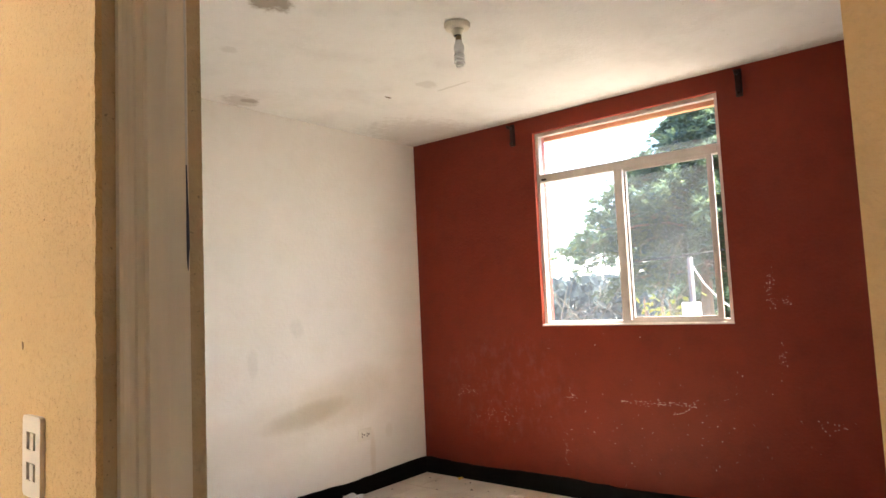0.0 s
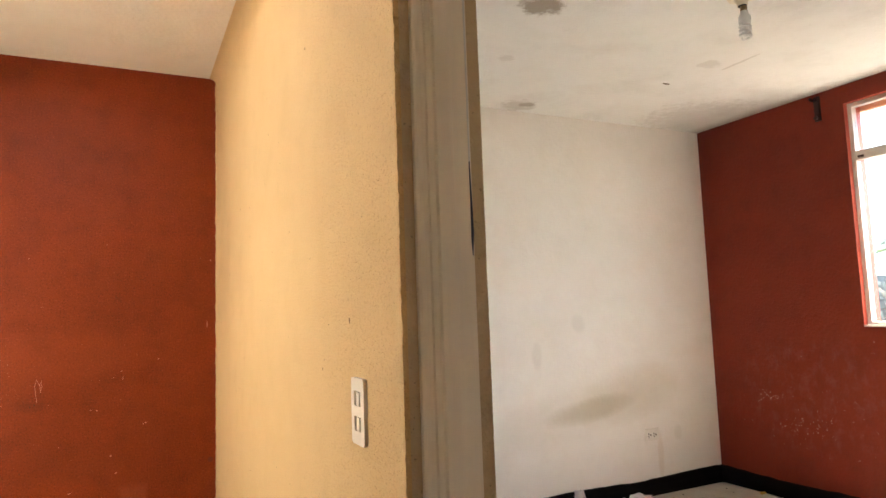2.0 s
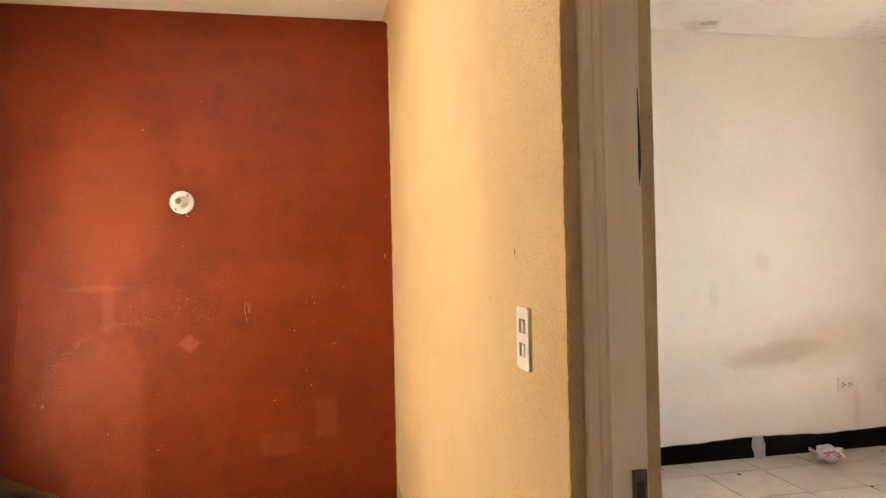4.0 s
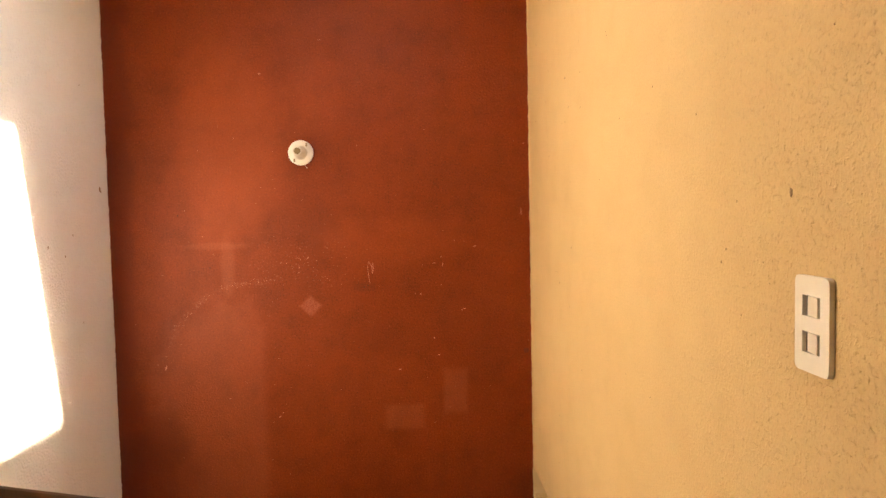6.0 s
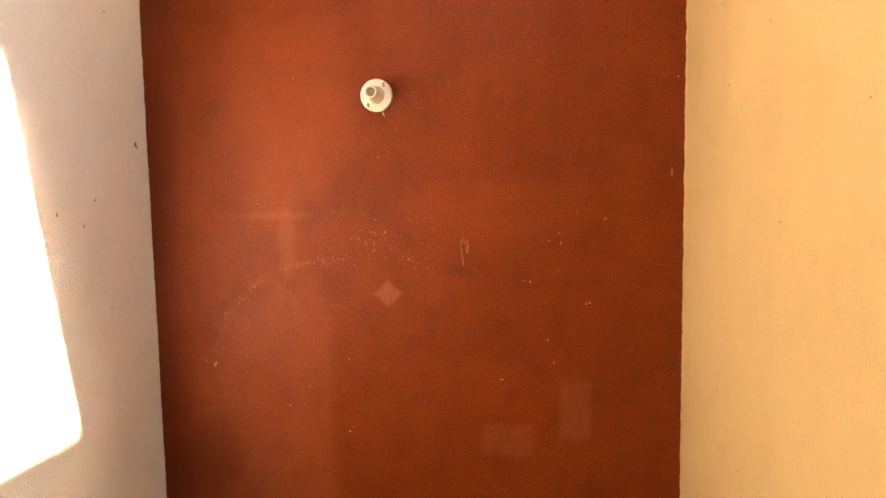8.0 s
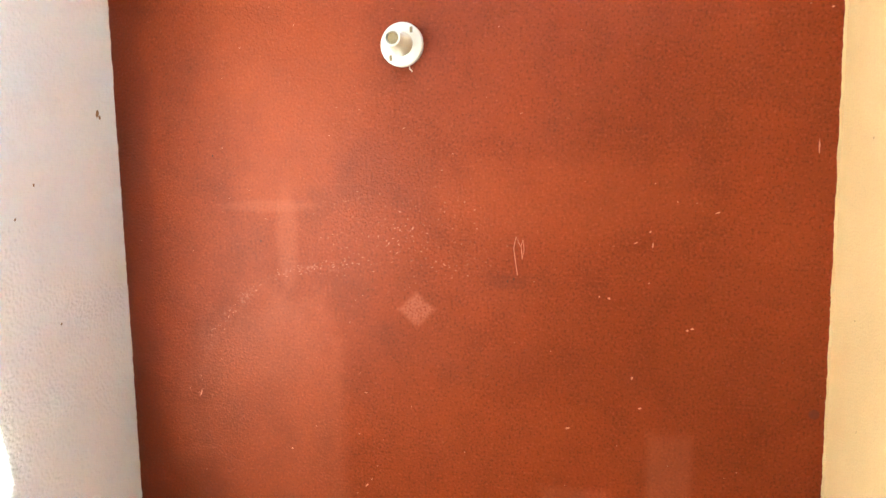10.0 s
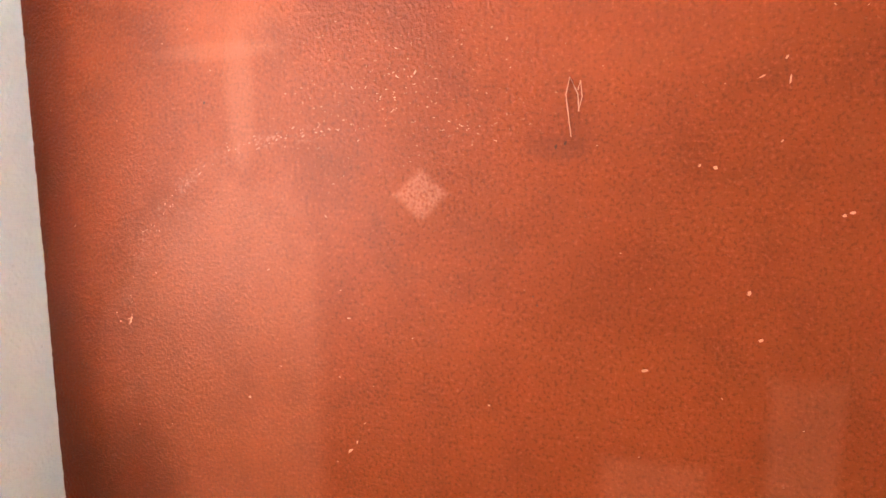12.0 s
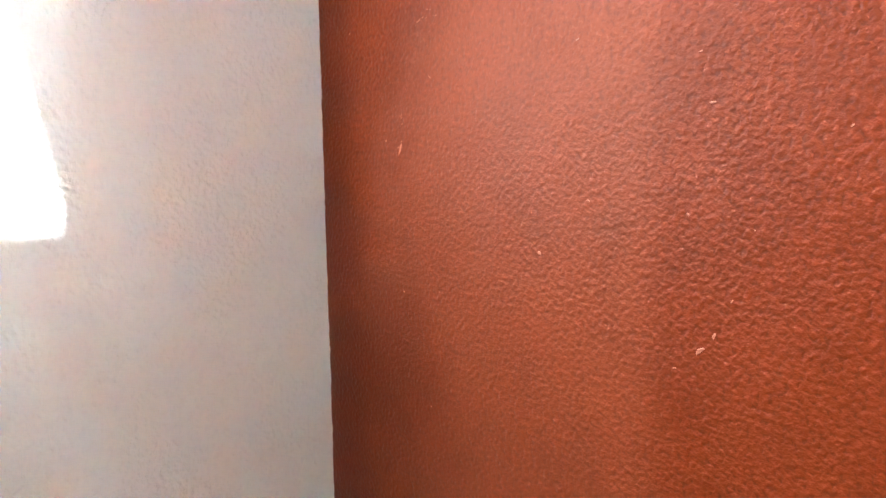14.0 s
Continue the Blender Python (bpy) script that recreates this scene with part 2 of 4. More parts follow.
col = mix(nt, math_node(nt, "MULTIPLY", math_node(nt, "SUBTRACT", 1.0, ramp(nt, left_strip, -1.775, -1.715)), 0.60), col, (0.150, 0.021, 0.006))
# darker uneven ovals, strongest low at the left
for cx, cz, rx_, rz_, k in ((-1.66, 0.16, 0.12, 0.13, 0.55), (-1.70, 0.02, 0.20, 0.16, 0.4), (-1.02, 1.12, 0.16, 0.10, 0.22), (-0.62, 0.60, 0.22, 0.07, 0.20), (-0.28, 0.62, 0.16, 0.30, 0.18)):
    dark_blot = spot(nt, X, Z, cx, cz, rx_, rz_, wob, 0.9)
    col = mix(nt, math_node(nt, "MULTIPLY", dark_blot, k), col, (0.125, 0.018, 0.004))
# brushed paint line against the two side walls
jag = math_node(nt, "MULTIPLY", math_node(nt, "SUBTRACT", noise_node(nt, pos, 16.0, 6.0, 0.7), 0.42), 0.022)
left_edge = math_node(nt, "LESS_THAN", math_node(nt, "ADD", X, 1.849), jag)
col = mix(nt, left_edge, col, (0.74, 0.66, 0.55))
right_edge = math_node(nt, "GREATER_THAN", math_node(nt, "ADD", X, math_node(nt, "MULTIPLY", jag, 0.8)), -0.005)
col = mix(nt, right_edge, col, (0.70, 0.50, 0.26))
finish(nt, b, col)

# bedroom window wall: deep red, scuffed
mat_maroon, nt, b, pos, col = plaster("deep_red_paint", (0.190, 0.0235, 0.0080), (0.135, 0.0155, 0.0055), 0.3, 0.55, 0.5, 60.0, 0.003, 0.25)
X, Y, Z = xyz(nt, pos)
wob = math_node(nt, "MULTIPLY", math_node(nt, "SUBTRACT", noise_node(nt, pos, 5.0, 4.0), 0.5), 1.6)
wipes = ramp(nt, noise_node(nt, pos, 16.0, 6.0, 0.68, (1.0, 1.3, 0.9)), 0.46, 0.72)
scuff = math_node(nt, "MULTIPLY", spot(nt, Y, Z, -0.75, 0.62, 0.50, 0.32, wob, 0.9), wipes)
col = mix(nt, math_node(nt, "MULTIPLY", scuff, 0.32), col, (0.235, 0.095, 0.080))
sp = ramp(nt, noise_node(nt, pos, 55.0, 3.0, 0.6), 0.70, 0.74)
zone = math_node(nt, "ADD", spot(nt, Y, Z, -0.7, 0.5, 0.45, 0.18, wob, 0.6), math_node(nt, "MULTIPLY", spot(nt, Y, Z, -1.8, 0.5, 0.9, 0.25, wob, 0.6), 0.6))
col = mix(nt, math_node(nt, "MULTIPLY", math_node(nt, "MULTIPLY", sp, zone), 0.5, True), col, (0.62, 0.48, 0.42))
finish(nt, b, col)

# ceilings
mat_ceiling, nt, b, pos, col = plaster("white_ceiling_paint", (0.83, 0.815, 0.79), (0.75, 0.73, 0.69), 0.25, 0.85, 0.3, 55.0, 0.004)
X, Y, Z = xyz(nt, pos)
wob = math_node(nt, "MULTIPLY", math_node(nt, "SUBTRACT", noise_node(nt, pos, 22.0, 6.0, 0.68), 0.5), 4.5)
for cx, cy, r, k in ((1.055, -1.25, 0.085, 0.95), (0.80, -1.02, 0.06, 0.7), (1.68, -0.20, 0.045, 0.7), (1.64, -0.17, 0.11, 0.4), (1.2, -0.75, 0.04, 0.2), (2.95, -0.35, 0.40, 0.28), (2.2, -1.05, 0.06, 0.25)):
    col = mix(nt, math_node(nt, "MULTIPLY", spot(nt, X, Y, cx, cy, r, r * 0.8, wob, 0.7), k), col, (0.36, 0.31, 0.25))
smoke = ramp(nt, noise_node(nt, pos, 2.6, 5.0, 0.62), 0.48, 0.72)
col = mix(nt, math_node(nt, "MULTIPLY", smoke, 0.22), col, (0.46, 0.42, 0.37))
fleck = ramp(nt, noise_node(nt, pos, 34.0, 3.0, 0.6), 0.70, 0.75)
col = mix(nt, math_node(nt, "MULTIPLY", fleck, 0.35), col, (0.40, 0.35, 0.29))
nail = spot(nt, X, Y, 2.20, -0.757, 0.022, 0.008, wob, 0.4)
col = mix(nt, nail, col, (0.14, 0.09, 0.05))
scratch_c = spot(nt, X, Y, 2.32, -1.12, 0.010, 0.10, wob, 0.4)
col = mix(nt, math_node(nt, "MULTIPLY", scratch_c, 0.35), col, (0.40, 0.36, 0.32))
# ceiling turns darker, unevenly, towards the window wall
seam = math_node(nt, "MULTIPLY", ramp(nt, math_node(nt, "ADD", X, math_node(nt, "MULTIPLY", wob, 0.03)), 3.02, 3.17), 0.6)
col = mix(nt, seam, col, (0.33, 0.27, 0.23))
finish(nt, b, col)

mat_hall_ceiling, nt, b, pos, col = plaster("cream_ceiling_paint", (0.78, 0.69, 0.55), (0.70, 0.60, 0.44), 0.4, 0.85, 0.4, 55.0, 0.003)
finish(nt, b, col)

# raw plaster reveals of the doorway
mat_reveal, nt, b, pos, col = plaster("greyish_brown_plaster", (0.60, 0.45, 0.27), (0.46, 0.33, 0.18), 0.9, 0.9, 0.5, 120.0, 0.002)
pit = ramp(nt, noise_node(nt, pos, 110.0, 2.0), 0.66, 0.72)
finish(nt, b, mix(nt, math_node(nt, "MULTIPLY", pit, 0.5), col, (0.10, 0.08, 0.05)))

mat_frame = simple("greige_door_frame_paint", (0.87, 0.78, 0.635), 0.42, 0.0, 0.10, 22.0, 0.15, 0.4, (1.0, 1.0, 0.06))
mat_crack = simple("dark_blue_crack", (0.05, 0.055, 0.09), 0.7)
mat_bare = simple("bare_white_chip", (0.75, 0.72, 0.68), 0.8)
mat_steel = simple("rusty_strike_steel", (0.16, 0.12, 0.09), 0.5, 0.8, 0.3, 60.0)
mat_base = simple("black_skirting_paint", (0.0045, 0.004, 0.004), 0.6, 0.0, 0.4, 25.0, 0.2, 0.08)
mat_window = simple("off_white_window_enamel", (0.62, 0.55, 0.50), 0.4, 0.0, 0.10, 18.0, 0.1)
mat_reveal_red = simple("orange_red_reveal_paint", (0.34, 0.055, 0.028), 0.6, 0.0, 0.2, 20.0, 0.2)
mat_soffit = simple("orange_eave_paint", (0.80, 0.46, 0.26), 0.8, 0.0, 0.15, 8.0, 0.2)
mat_porcelain = simple("ivory_porcelain", (0.78, 0.72, 0.60), 0.3, 0.0, 0.06, 30.0)
mat_dark_hole = simple("black_socket_inside", (0.02, 0.018, 0.016), 0.6)
mat_brass = simple("tarnished_brass", (0.30, 0.22, 0.12), 0.4, 0.9, 0.25, 80.0)
mat_tube = simple("frosted_tube_glass", (0.80, 0.80, 0.80), 0.25, 0.0, 0.05, 30.0)
mat_plate = simple("ivory_switch_plastic", (0.80, 0.70, 0.56), 0.35, 0.0, 0.06, 20.0)
mat_rocker = simple("ivory_rocker_plastic", (0.80, 0.69, 0.53), 0.35, 0.0, 0.08, 20.0)
mat_slot = simple("brown_black_slot", (0.09, 0.06, 0.04), 0.7)
mat_outlet = simple("white_outlet_plastic", (0.80, 0.76, 0.68), 0.4, 0.0, 0.06, 20.0)
# wood of balusters and under rail, their backlit shade put into the colour
mat_wood = simple("backlit_dark_wood", (0.008, 0.005, 0.004), 0.55, 0.0, 0.35, 20.0, 0.15, 0.15, (6.0, 0.6, 6.0))
mat_rail_wood = simple("worn_brown_wood", (0.036, 0.022, 0.011), 0.4, 0.0, 0.25, 20.0, 0.15, 0.45, (6.0, 0.6, 6.0))
mat_bracket = simple("dark_brown_bracket_wood", (0.030, 0.012, 0.009), 0.7, 0.0, 0.3, 40.0)
mat_concrete = simple("brown_stair_terrazzo", (0.085, 0.068, 0.05), 0.8, 0.0, 0.2, 12.0, 0.4)
mat_grout = simple("dirty_grout", (0.20, 0.17, 0.13), 0.95, 0.0, 0.25, 40.0, 0.3)
mat_outer = simple("rendered_outer_wall", (0.66, 0.42, 0.26), 0.9, 0.0, 0.12, 5.0, 0.3)

mat_tile, nt, b, pos = start_material("cream_floor_tile", 0.35, 0.0, 0.45)
info = nt.nodes.new("ShaderNodeObjectInfo")
veins = noise_node(nt, pos, 7.0, 5.0, 0.65)
col = mix(nt, ramp(nt, veins, 0.35, 0.7), (0.74, 0.67, 0.57), (0.64, 0.57, 0.47))
col = mix(nt, math_node(nt, "MULTIPLY", info.outputs["Random"], 0.25), col, (0.56, 0.50, 0.42))
grime = ramp(nt, noise_node(nt, pos, 2.3, 5.0, 0.6), 0.5, 0.75)
finish(nt, b, mix(nt, math_node(nt, "MULTIPLY", grime, 0.35), col, (0.36, 0.29, 0.21)))
bump(nt, b, veins, 0.05, 0.002)

mat_glass = bpy.data.materials.new("window_glass")
mat_glass.use_nodes = True
gb = mat_glass.node_tree.nodes["Principled BSDF"]
gb.inputs["Base Color"].default_value = (0.97, 0.99, 0.98, 1)
gb.inputs["Roughness"].default_value = 0.0
gb.inputs["Transmission Weight"].default_value = 1.0
gb.inputs["IOR"].default_value = 1.02

gt = mat_glass.node_tree
# added translucent layer that veils the view outside with pale haze
dust_and_veil = gt.nodes.new("ShaderNodeBsdfTranslucent")
dust_and_veil.inputs["Color"].default_value = (0.80, 0.84, 0.90, 1)
gpos = gt.nodes.new("ShaderNodeNewGeometry").outputs["Position"]
veil_amount = math_node(gt, "MULTIPLY", ramp(gt, noise_node(gt, gpos, 3.0, 4.0), 0.2, 0.8), 0.008)
veil_amount = math_node(gt, "ADD", veil_amount, 0.006)
veiled = gt.nodes.new("ShaderNodeMixShader")
gt.links.new(veil_amount, veiled.inputs[0])
gt.links.new(gb.outputs[0], veiled.inputs[1])
gt.links.new(dust_and_veil.outputs[0], veiled.inputs[2])
gt.links.new(veiled.outputs[0], gt.nodes["Material Output"].inputs["Surface"])

mat_film = bpy.data.materials.new("crumpled_clear_plastic")
mat_film.use_nodes = True
fb = mat_film.node_tree.nodes["Principled BSDF"]
fb.inputs["Base Color"].default_value = (0.78, 0.77, 0.76, 1)
fb.inputs["Roughness"].default_value = 0.35
fb.inputs["Transmission Weight"].default_value = 0.35


# ---- mesh helpers ----
def box_into(bm, lo, hi, bevel=0.0, segs=2):
    vs = [bm.verts.new((x, y, z)) for x in (lo[0], hi[0]) for y in (lo[1], hi[1]) for z in (lo[2], hi[2])]
    fs = [bm.faces.new([vs[i] for i in q]) for q in ((0, 1, 3, 2), (4, 6, 7, 5), (0, 4, 5, 1), (2, 3, 7, 6), (0, 2, 6, 4), (1, 5, 7, 3))]
    if bevel:
        edges = list({e for f in fs for e in f.edges})
        bmesh.ops.bevel(bm, geom=edges, offset=bevel, segments=segs, profile=0.6, affect="EDGES")


def boxes(*items, bevel=0.0):
    bm = bmesh.new()
    for lo, hi in items:
        box_into(bm, lo, hi, bevel)
    return bm


def lathe(profile, centre, axis="z", steps=40):
    """A turned body: (radius, along) pairs spun about an axis through centre."""
    bm = bmesh.new()
    rings = []
    for r, h in profile:
        ring = []
        for i in range(steps):
            a = 2 * math.pi * i / steps
            u, v = r * math.cos(a), r * math.sin(a)
            p = {"z": (u, v, h), "y": (u, h, v), "x": (h, u, v)}[axis]
            ring.append(bm.verts.new(Vector(p) + Vector(centre)))
        rings.append(ring)
    for a, c in zip(rings, rings[1:]):
        for i in range(steps):
            bm.faces.new((a[i], a[(i + 1) % steps], c[(i + 1) % steps], c[i]))
    bm.faces.new(rings[0])
    bm.faces.new(rings[-1])
    bmesh.ops.recalc_face_normals(bm, faces=bm.faces[:])
    return bm


def tube(bm, pts, radius, sides=6, taper=1.0):
    """A round rod along points, into bm."""
    pts = [Vector(p) for p in pts]
    rings = []
    for i, p in enumerate(pts):
        d = (pts[min(i + 1, len(pts) - 1)] - pts[max(i - 1, 0)]).normalized()
        u = d.orthogonal().normalized()
        v = d.cross(u)
        r = radius * (1 + (taper - 1) * i / max(1, len(pts) - 1))
        rings.append([bm.verts.new(p + r * (math.cos(a) * u + math.sin(a) * v)) for a in (2 * math.pi * k / sides for k in range(sides))])
    for a, c in zip(rings, rings[1:]):
        k = min(range(sides), key=lambda s: (c[s].co - a[0].co).length)
        for i in range(sides):
            bm.faces.new((a[i], a[(i + 1) % sides], c[(i + 1 + k) % sides], c[(i + k) % sides]))
    bm.faces.new(rings[0][::-1])
    bm.faces.new(rings[-1])
    return bm


def mesh_of(name, bm, material, smooth=False):
    bmesh.ops.recalc_face_normals(bm, faces=bm.faces[:])
    me = bpy.data.meshes.new(name)
    bm.to_mesh(me)
    bm.free()
    me.materials.append(material)
    if smooth:
        for p in me.polygons:
            p.use_smooth = True
    return me


def thing(name, bm, material, label, category, kind="", group="", smooth=False):
    return tagged(new(name, mesh_of(name, bm, material, smooth)), label, category, group, kind)


def holder(name, at, label, category, group=""):
    ob = new(name)
    ob.location = at
    return tagged(ob, label, category, group)


def part(name, bm, material, parent, label="", smooth=False, kind=""):
    """One mesh, given in world places, under its thing or part."""
    ob = new(name, mesh_of(name, bm, material, smooth))
    ob.parent = parent
    ob.matrix_parent_inverse = Matrix.Translation(parent.matrix_basis.translation).inverted() if parent.parent is None else parent.matrix_parent_inverse
    if parent.parent is not None:
        ob.matrix_parent_inverse = Matrix()
    return tagged(ob, label, kind=kind) if (label or kind) else ob


# ---- plan ----
H = 2.35                 # ceiling
LX = -1.849              # stair side wall
DOOR_A, DOOR_B, DOOR_H = -3.168, -2.310, 2.08
PT = 0.155               # partition thickness
WX = 3.167               # window wall
NY = -0.071               # bedroom end wall
SY = -3.95               # bedroom back wall
HY = -3.95               # hall back wall
LOW = -2.75              # ground storey floor
WIN = (-2.226, -1.089, 1.023, 2.246)
SKY_HOLE = (-1.266, -0.477, -1.95, -0.772)
NOSE = -2.20             # top edge of the stairs
GUARD_X = -0.92

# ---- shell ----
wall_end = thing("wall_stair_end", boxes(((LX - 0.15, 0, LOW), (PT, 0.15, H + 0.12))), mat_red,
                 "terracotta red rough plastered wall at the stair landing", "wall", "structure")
wall_side = thing("wall_stair_side", boxes(((LX - 0.15, HY, LOW), (LX, 0, H + 0.12))), mat_white,
                  "off-white rough plastered wall beside the stairs", "wall", "structure")
wall_hall_back = thing("wall_hall_back", boxes(((LX - 0.15, HY - 0.15, LOW), (PT, HY, H + 0.12))), mat_cream,
                       "cream plastered wall closing the hall", "wall", "structure")
bm = boxes(((0, DOOR_B, 0), (PT, 0, H)), ((0, HY, 0), (PT, DOOR_A, H)), ((0, DOOR_A, DOOR_H), (PT, DOOR_B, H)),
           ((0, HY, LOW), (PT, 0, -0.12)))
wall_partition = thing("wall_partition", bm, mat_cream, "cream yellow gritty plastered partition with a doorway", "wall", "structure")
wall_partition.data.materials.append(mat_room)
wall_partition.data.materials.append(mat_reveal)
for p in wall_partition.data.polygons:
    c, n = p.center, p.normal
    if abs(n.x) > 0.9 and c.x > 0.1:
        p.material_index = 1
    elif abs(n.y) > 0.9 and DOOR_A - 0.01 < c.y < DOOR_B + 0.01 and c.z > 0:
        p.material_index = 2
thing("wall_bedroom_end", boxes(((PT, NY, -0.12), (WX + 0.15, 0.15, H))), mat_room,
                   "white painted bedroom wall with grime smudges", "wall", "structure")
thing("wall_bedroom_back", boxes(((PT, SY - 0.15, -0.12), (WX + 0.15, SY, H))), mat_room,
                   "white painted bedroom wall behind the door", "wall", "structure")
ya, yb, za, zb = WIN
bm = boxes(((WX, SY, -0.12), (WX + 0.15, NY, za)), ((WX, SY, zb), (WX + 0.15, NY, H)),
           ((WX, SY, za), (WX + 0.15, ya, zb)), ((WX, yb, za), (WX + 0.15, NY, zb)))
wall_window = thing("wall_window", bm, mat_maroon, "deep red scuffed bedroom wall round the window", "wall", "structure")
wall_window.data.materials.append(mat_reveal_red)
wall_window.data.materials.append(mat_outer)
for p in wall_window.data.polygons:
    c, n = p.center, p.normal
    if n.x > 0.9:
        p.material_index = 2
    elif abs(n.x) < 0.1 and ya - 0.01 < c.y < yb + 0.01 and za - 0.01 < c.z < zb + 0.01:
        p.material_index = 1

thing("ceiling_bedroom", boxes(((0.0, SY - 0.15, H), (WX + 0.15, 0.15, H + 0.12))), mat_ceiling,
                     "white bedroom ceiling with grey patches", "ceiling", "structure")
sx0, sx1, sy0, sy1 = SKY_HOLE
bm = bmesh.new()
outer = [(LX, HY), (0.0, HY), (0.0, 0.0), (LX, 0.0)]
inner = [(sx0, sy0), (sx1, sy0), (sx1, sy1), (sx0, sy1)]
slab = [[[bm.verts.new((x, y, z)) for x, y in loop] for z in (H, H + 0.12)] for loop in (outer, inner)]
for i in range(4):
    k = (i + 1) % 4
    for lev in (0, 1):
        bm.faces.new((slab[0][lev][i], slab[0][lev][k], slab[1][lev][k], slab[1][lev][i]))
    for loop in (0, 1):
        bm.faces.new((slab[loop][0][i], slab[loop][0][k], slab[loop][1][k], slab[loop][1][i]))
# rounded plaster cove along the partition
CR, CN = 0.035, 7
cove = [[bm.verts.new((-CR + CR * math.cos(a), y, H - CR + CR * math.sin(a) - 0.001)) for a in (math.pi / 2 * k / CN for k in range(CN + 1))] for y in (HY, 0.0)]
for i in range(CN):
    f = bm.faces.new((cove[0][i], cove[0][i + 1], cove[1][i + 1], cove[1][i]))
    f.smooth = True
ceiling_hall = thing("ceiling_hall", bm, mat_hall_ceiling, "cream stairwell ceiling with a roof opening", "ceiling", "structure")
ceiling_hall.data.materials.append(mat_cream)
for p in ceiling_hall.data.polygons:
    if p.use_smooth:
        p.material_index = 1

skylight = holder("skylight", ((sx0 + sx1) / 2, (sy0 + sy1) / 2, H + 0.12), "glazed roof light over the stairs", "skylight")
part("skylight_frame", boxes(((sx0 - 0.10, sy0 - 0.10, H + 0.12), (sx0 - 0.05, sy1 + 0.10, H + 0.15)), ((sx1 + 0.05, sy0 - 0.10, H + 0.12), (sx1 + 0.10, sy1 + 0.10, H + 0.15)),
     ((sx0 - 0.05, sy0 - 0.10, H + 0.12), (sx1 + 0.05, sy0 - 0.05, H + 0.15)), ((sx0 - 0.05, sy1 + 0.05, H + 0.12), (sx1 + 0.05, sy1 + 0.10, H + 0.15))), mat_window, skylight)
pane = part("pane", boxes(((sx0 - 0.10, sy0 - 0.10, H + 0.152), (sx1 + 0.10, sy1 + 0.10, H + 0.158))), mat_glass, skylight, "clear glass pane")
pane.visible_shadow = False

# floors
floor_room = thing("floor_bedroom", boxes(((PT, SY, -0.12), (WX, NY, -0.010))), mat_grout, "cream ceramic tiled bedroom floor with dark joints", "floor", "structure")
floor_hall = thing("floor_hall", boxes(((GUARD_X - 0.05, HY, -0.12), (PT, NOSE, -0.010))), mat_grout, "cream ceramic tiled hall floor above the stairs", "floor", "structure")
thing("floor_lower_storey", boxes(((LX - 0.15, HY - 0.15, LOW - 0.15), (PT, 0.15, LOW))), mat_concrete, "brown terrazzo floor at the foot of the stairs", "floor", "structure")

# ---- rough plaster coats ----
def grain_field(rows, cols, step, wave, seed):
    """Smooth random lumps of one wavelength, mean 0 and spread 1."""
    g = np.random.default_rng(seed).standard_normal((rows, cols))
    fy, fx = np.fft.fftfreq(rows, step)[:, None], np.fft.rfftfreq(cols, step)[None, :]
    k = np.sqrt(fx * fx + fy * fy) * wave
    h = np.fft.irfft2(np.fft.rfft2(g) * np.exp(-((k - 0.8) / 0.45) ** 2), (rows, cols))
    return h / h.std()


def plaster_coat(parent, material, at, along, out, length, height, step, wave, amp, seed, label):
    """A thrown plaster coat on a wall: a fine lumpy sheet just proud of it."""
    cols, rows = int(length / step) + 1, int(height / step) + 1
    a = np.clip(grain_field(rows, cols, step, wave, seed), -0.7, 2.2)
    c = np.clip(grain_field(rows, cols, step, wave * 2.1, seed + 1), -0.4, 2.0)
    mod = np.clip(0.85 + 0.22 * grain_field(rows, cols, step, 0.12, seed + 2), 0.4, 1.4)
    h = amp * mod * (0.7 + a + 0.15 * c)
    u, v = np.arange(cols) * step, np.arange(rows) * step
    edge = np.minimum(np.minimum(u, u[-1] - u)[None, :], np.minimum(v, v[-1] - v)[:, None])
    h = 0.0004 + np.maximum(h, 0.0) * np.clip(edge / 0.02, 0.0, 1.0)
    co = np.zeros((rows, cols, 3))
    for k in range(3):
        co[:, :, k] = at[k] + along[k] * u[None, :] + out[k] * h
    co[:, :, 2] += v[:, None]
    idx = np.arange(rows * cols).reshape(rows, cols)
    quad = np.stack([idx[:-1, :-1], idx[:-1, 1:], idx[1:, 1:], idx[1:, :-1]], axis=-1).reshape(-1, 4)
    me = bpy.data.meshes.new("plaster_coat")
    me.vertices.add(rows * cols)
    me.vertices.foreach_set("co", co.astype(np.float32).ravel())
    me.loops.add(quad.size)
    me.loops.foreach_set("vertex_index", quad.astype(np.int32).ravel())
    me.polygons.add(len(quad))
    me.polygons.foreach_set("loop_start", np.arange(0, quad.size, 4, dtype=np.int32))
    me.polygons.foreach_set("use_smooth", np.ones(len(quad), dtype=bool))
    me.update(calc_edges=True)
    me.materials.append(material)
    ob = new("plaster_coat", me)
    ob.parent = parent
    return tagged(ob, label, kind="stuff")


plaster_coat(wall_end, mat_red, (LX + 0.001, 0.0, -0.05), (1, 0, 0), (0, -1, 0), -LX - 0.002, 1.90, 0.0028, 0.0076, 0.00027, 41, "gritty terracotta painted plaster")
plaster_coat(wall_side, mat_white, (LX, -1.70, -0.30), (0, 1, 0), (1, 0, 0), 1.698, 2.1, 0.0032, 0.0088, 0.00090, 51, "gritty off-white painted plaster")

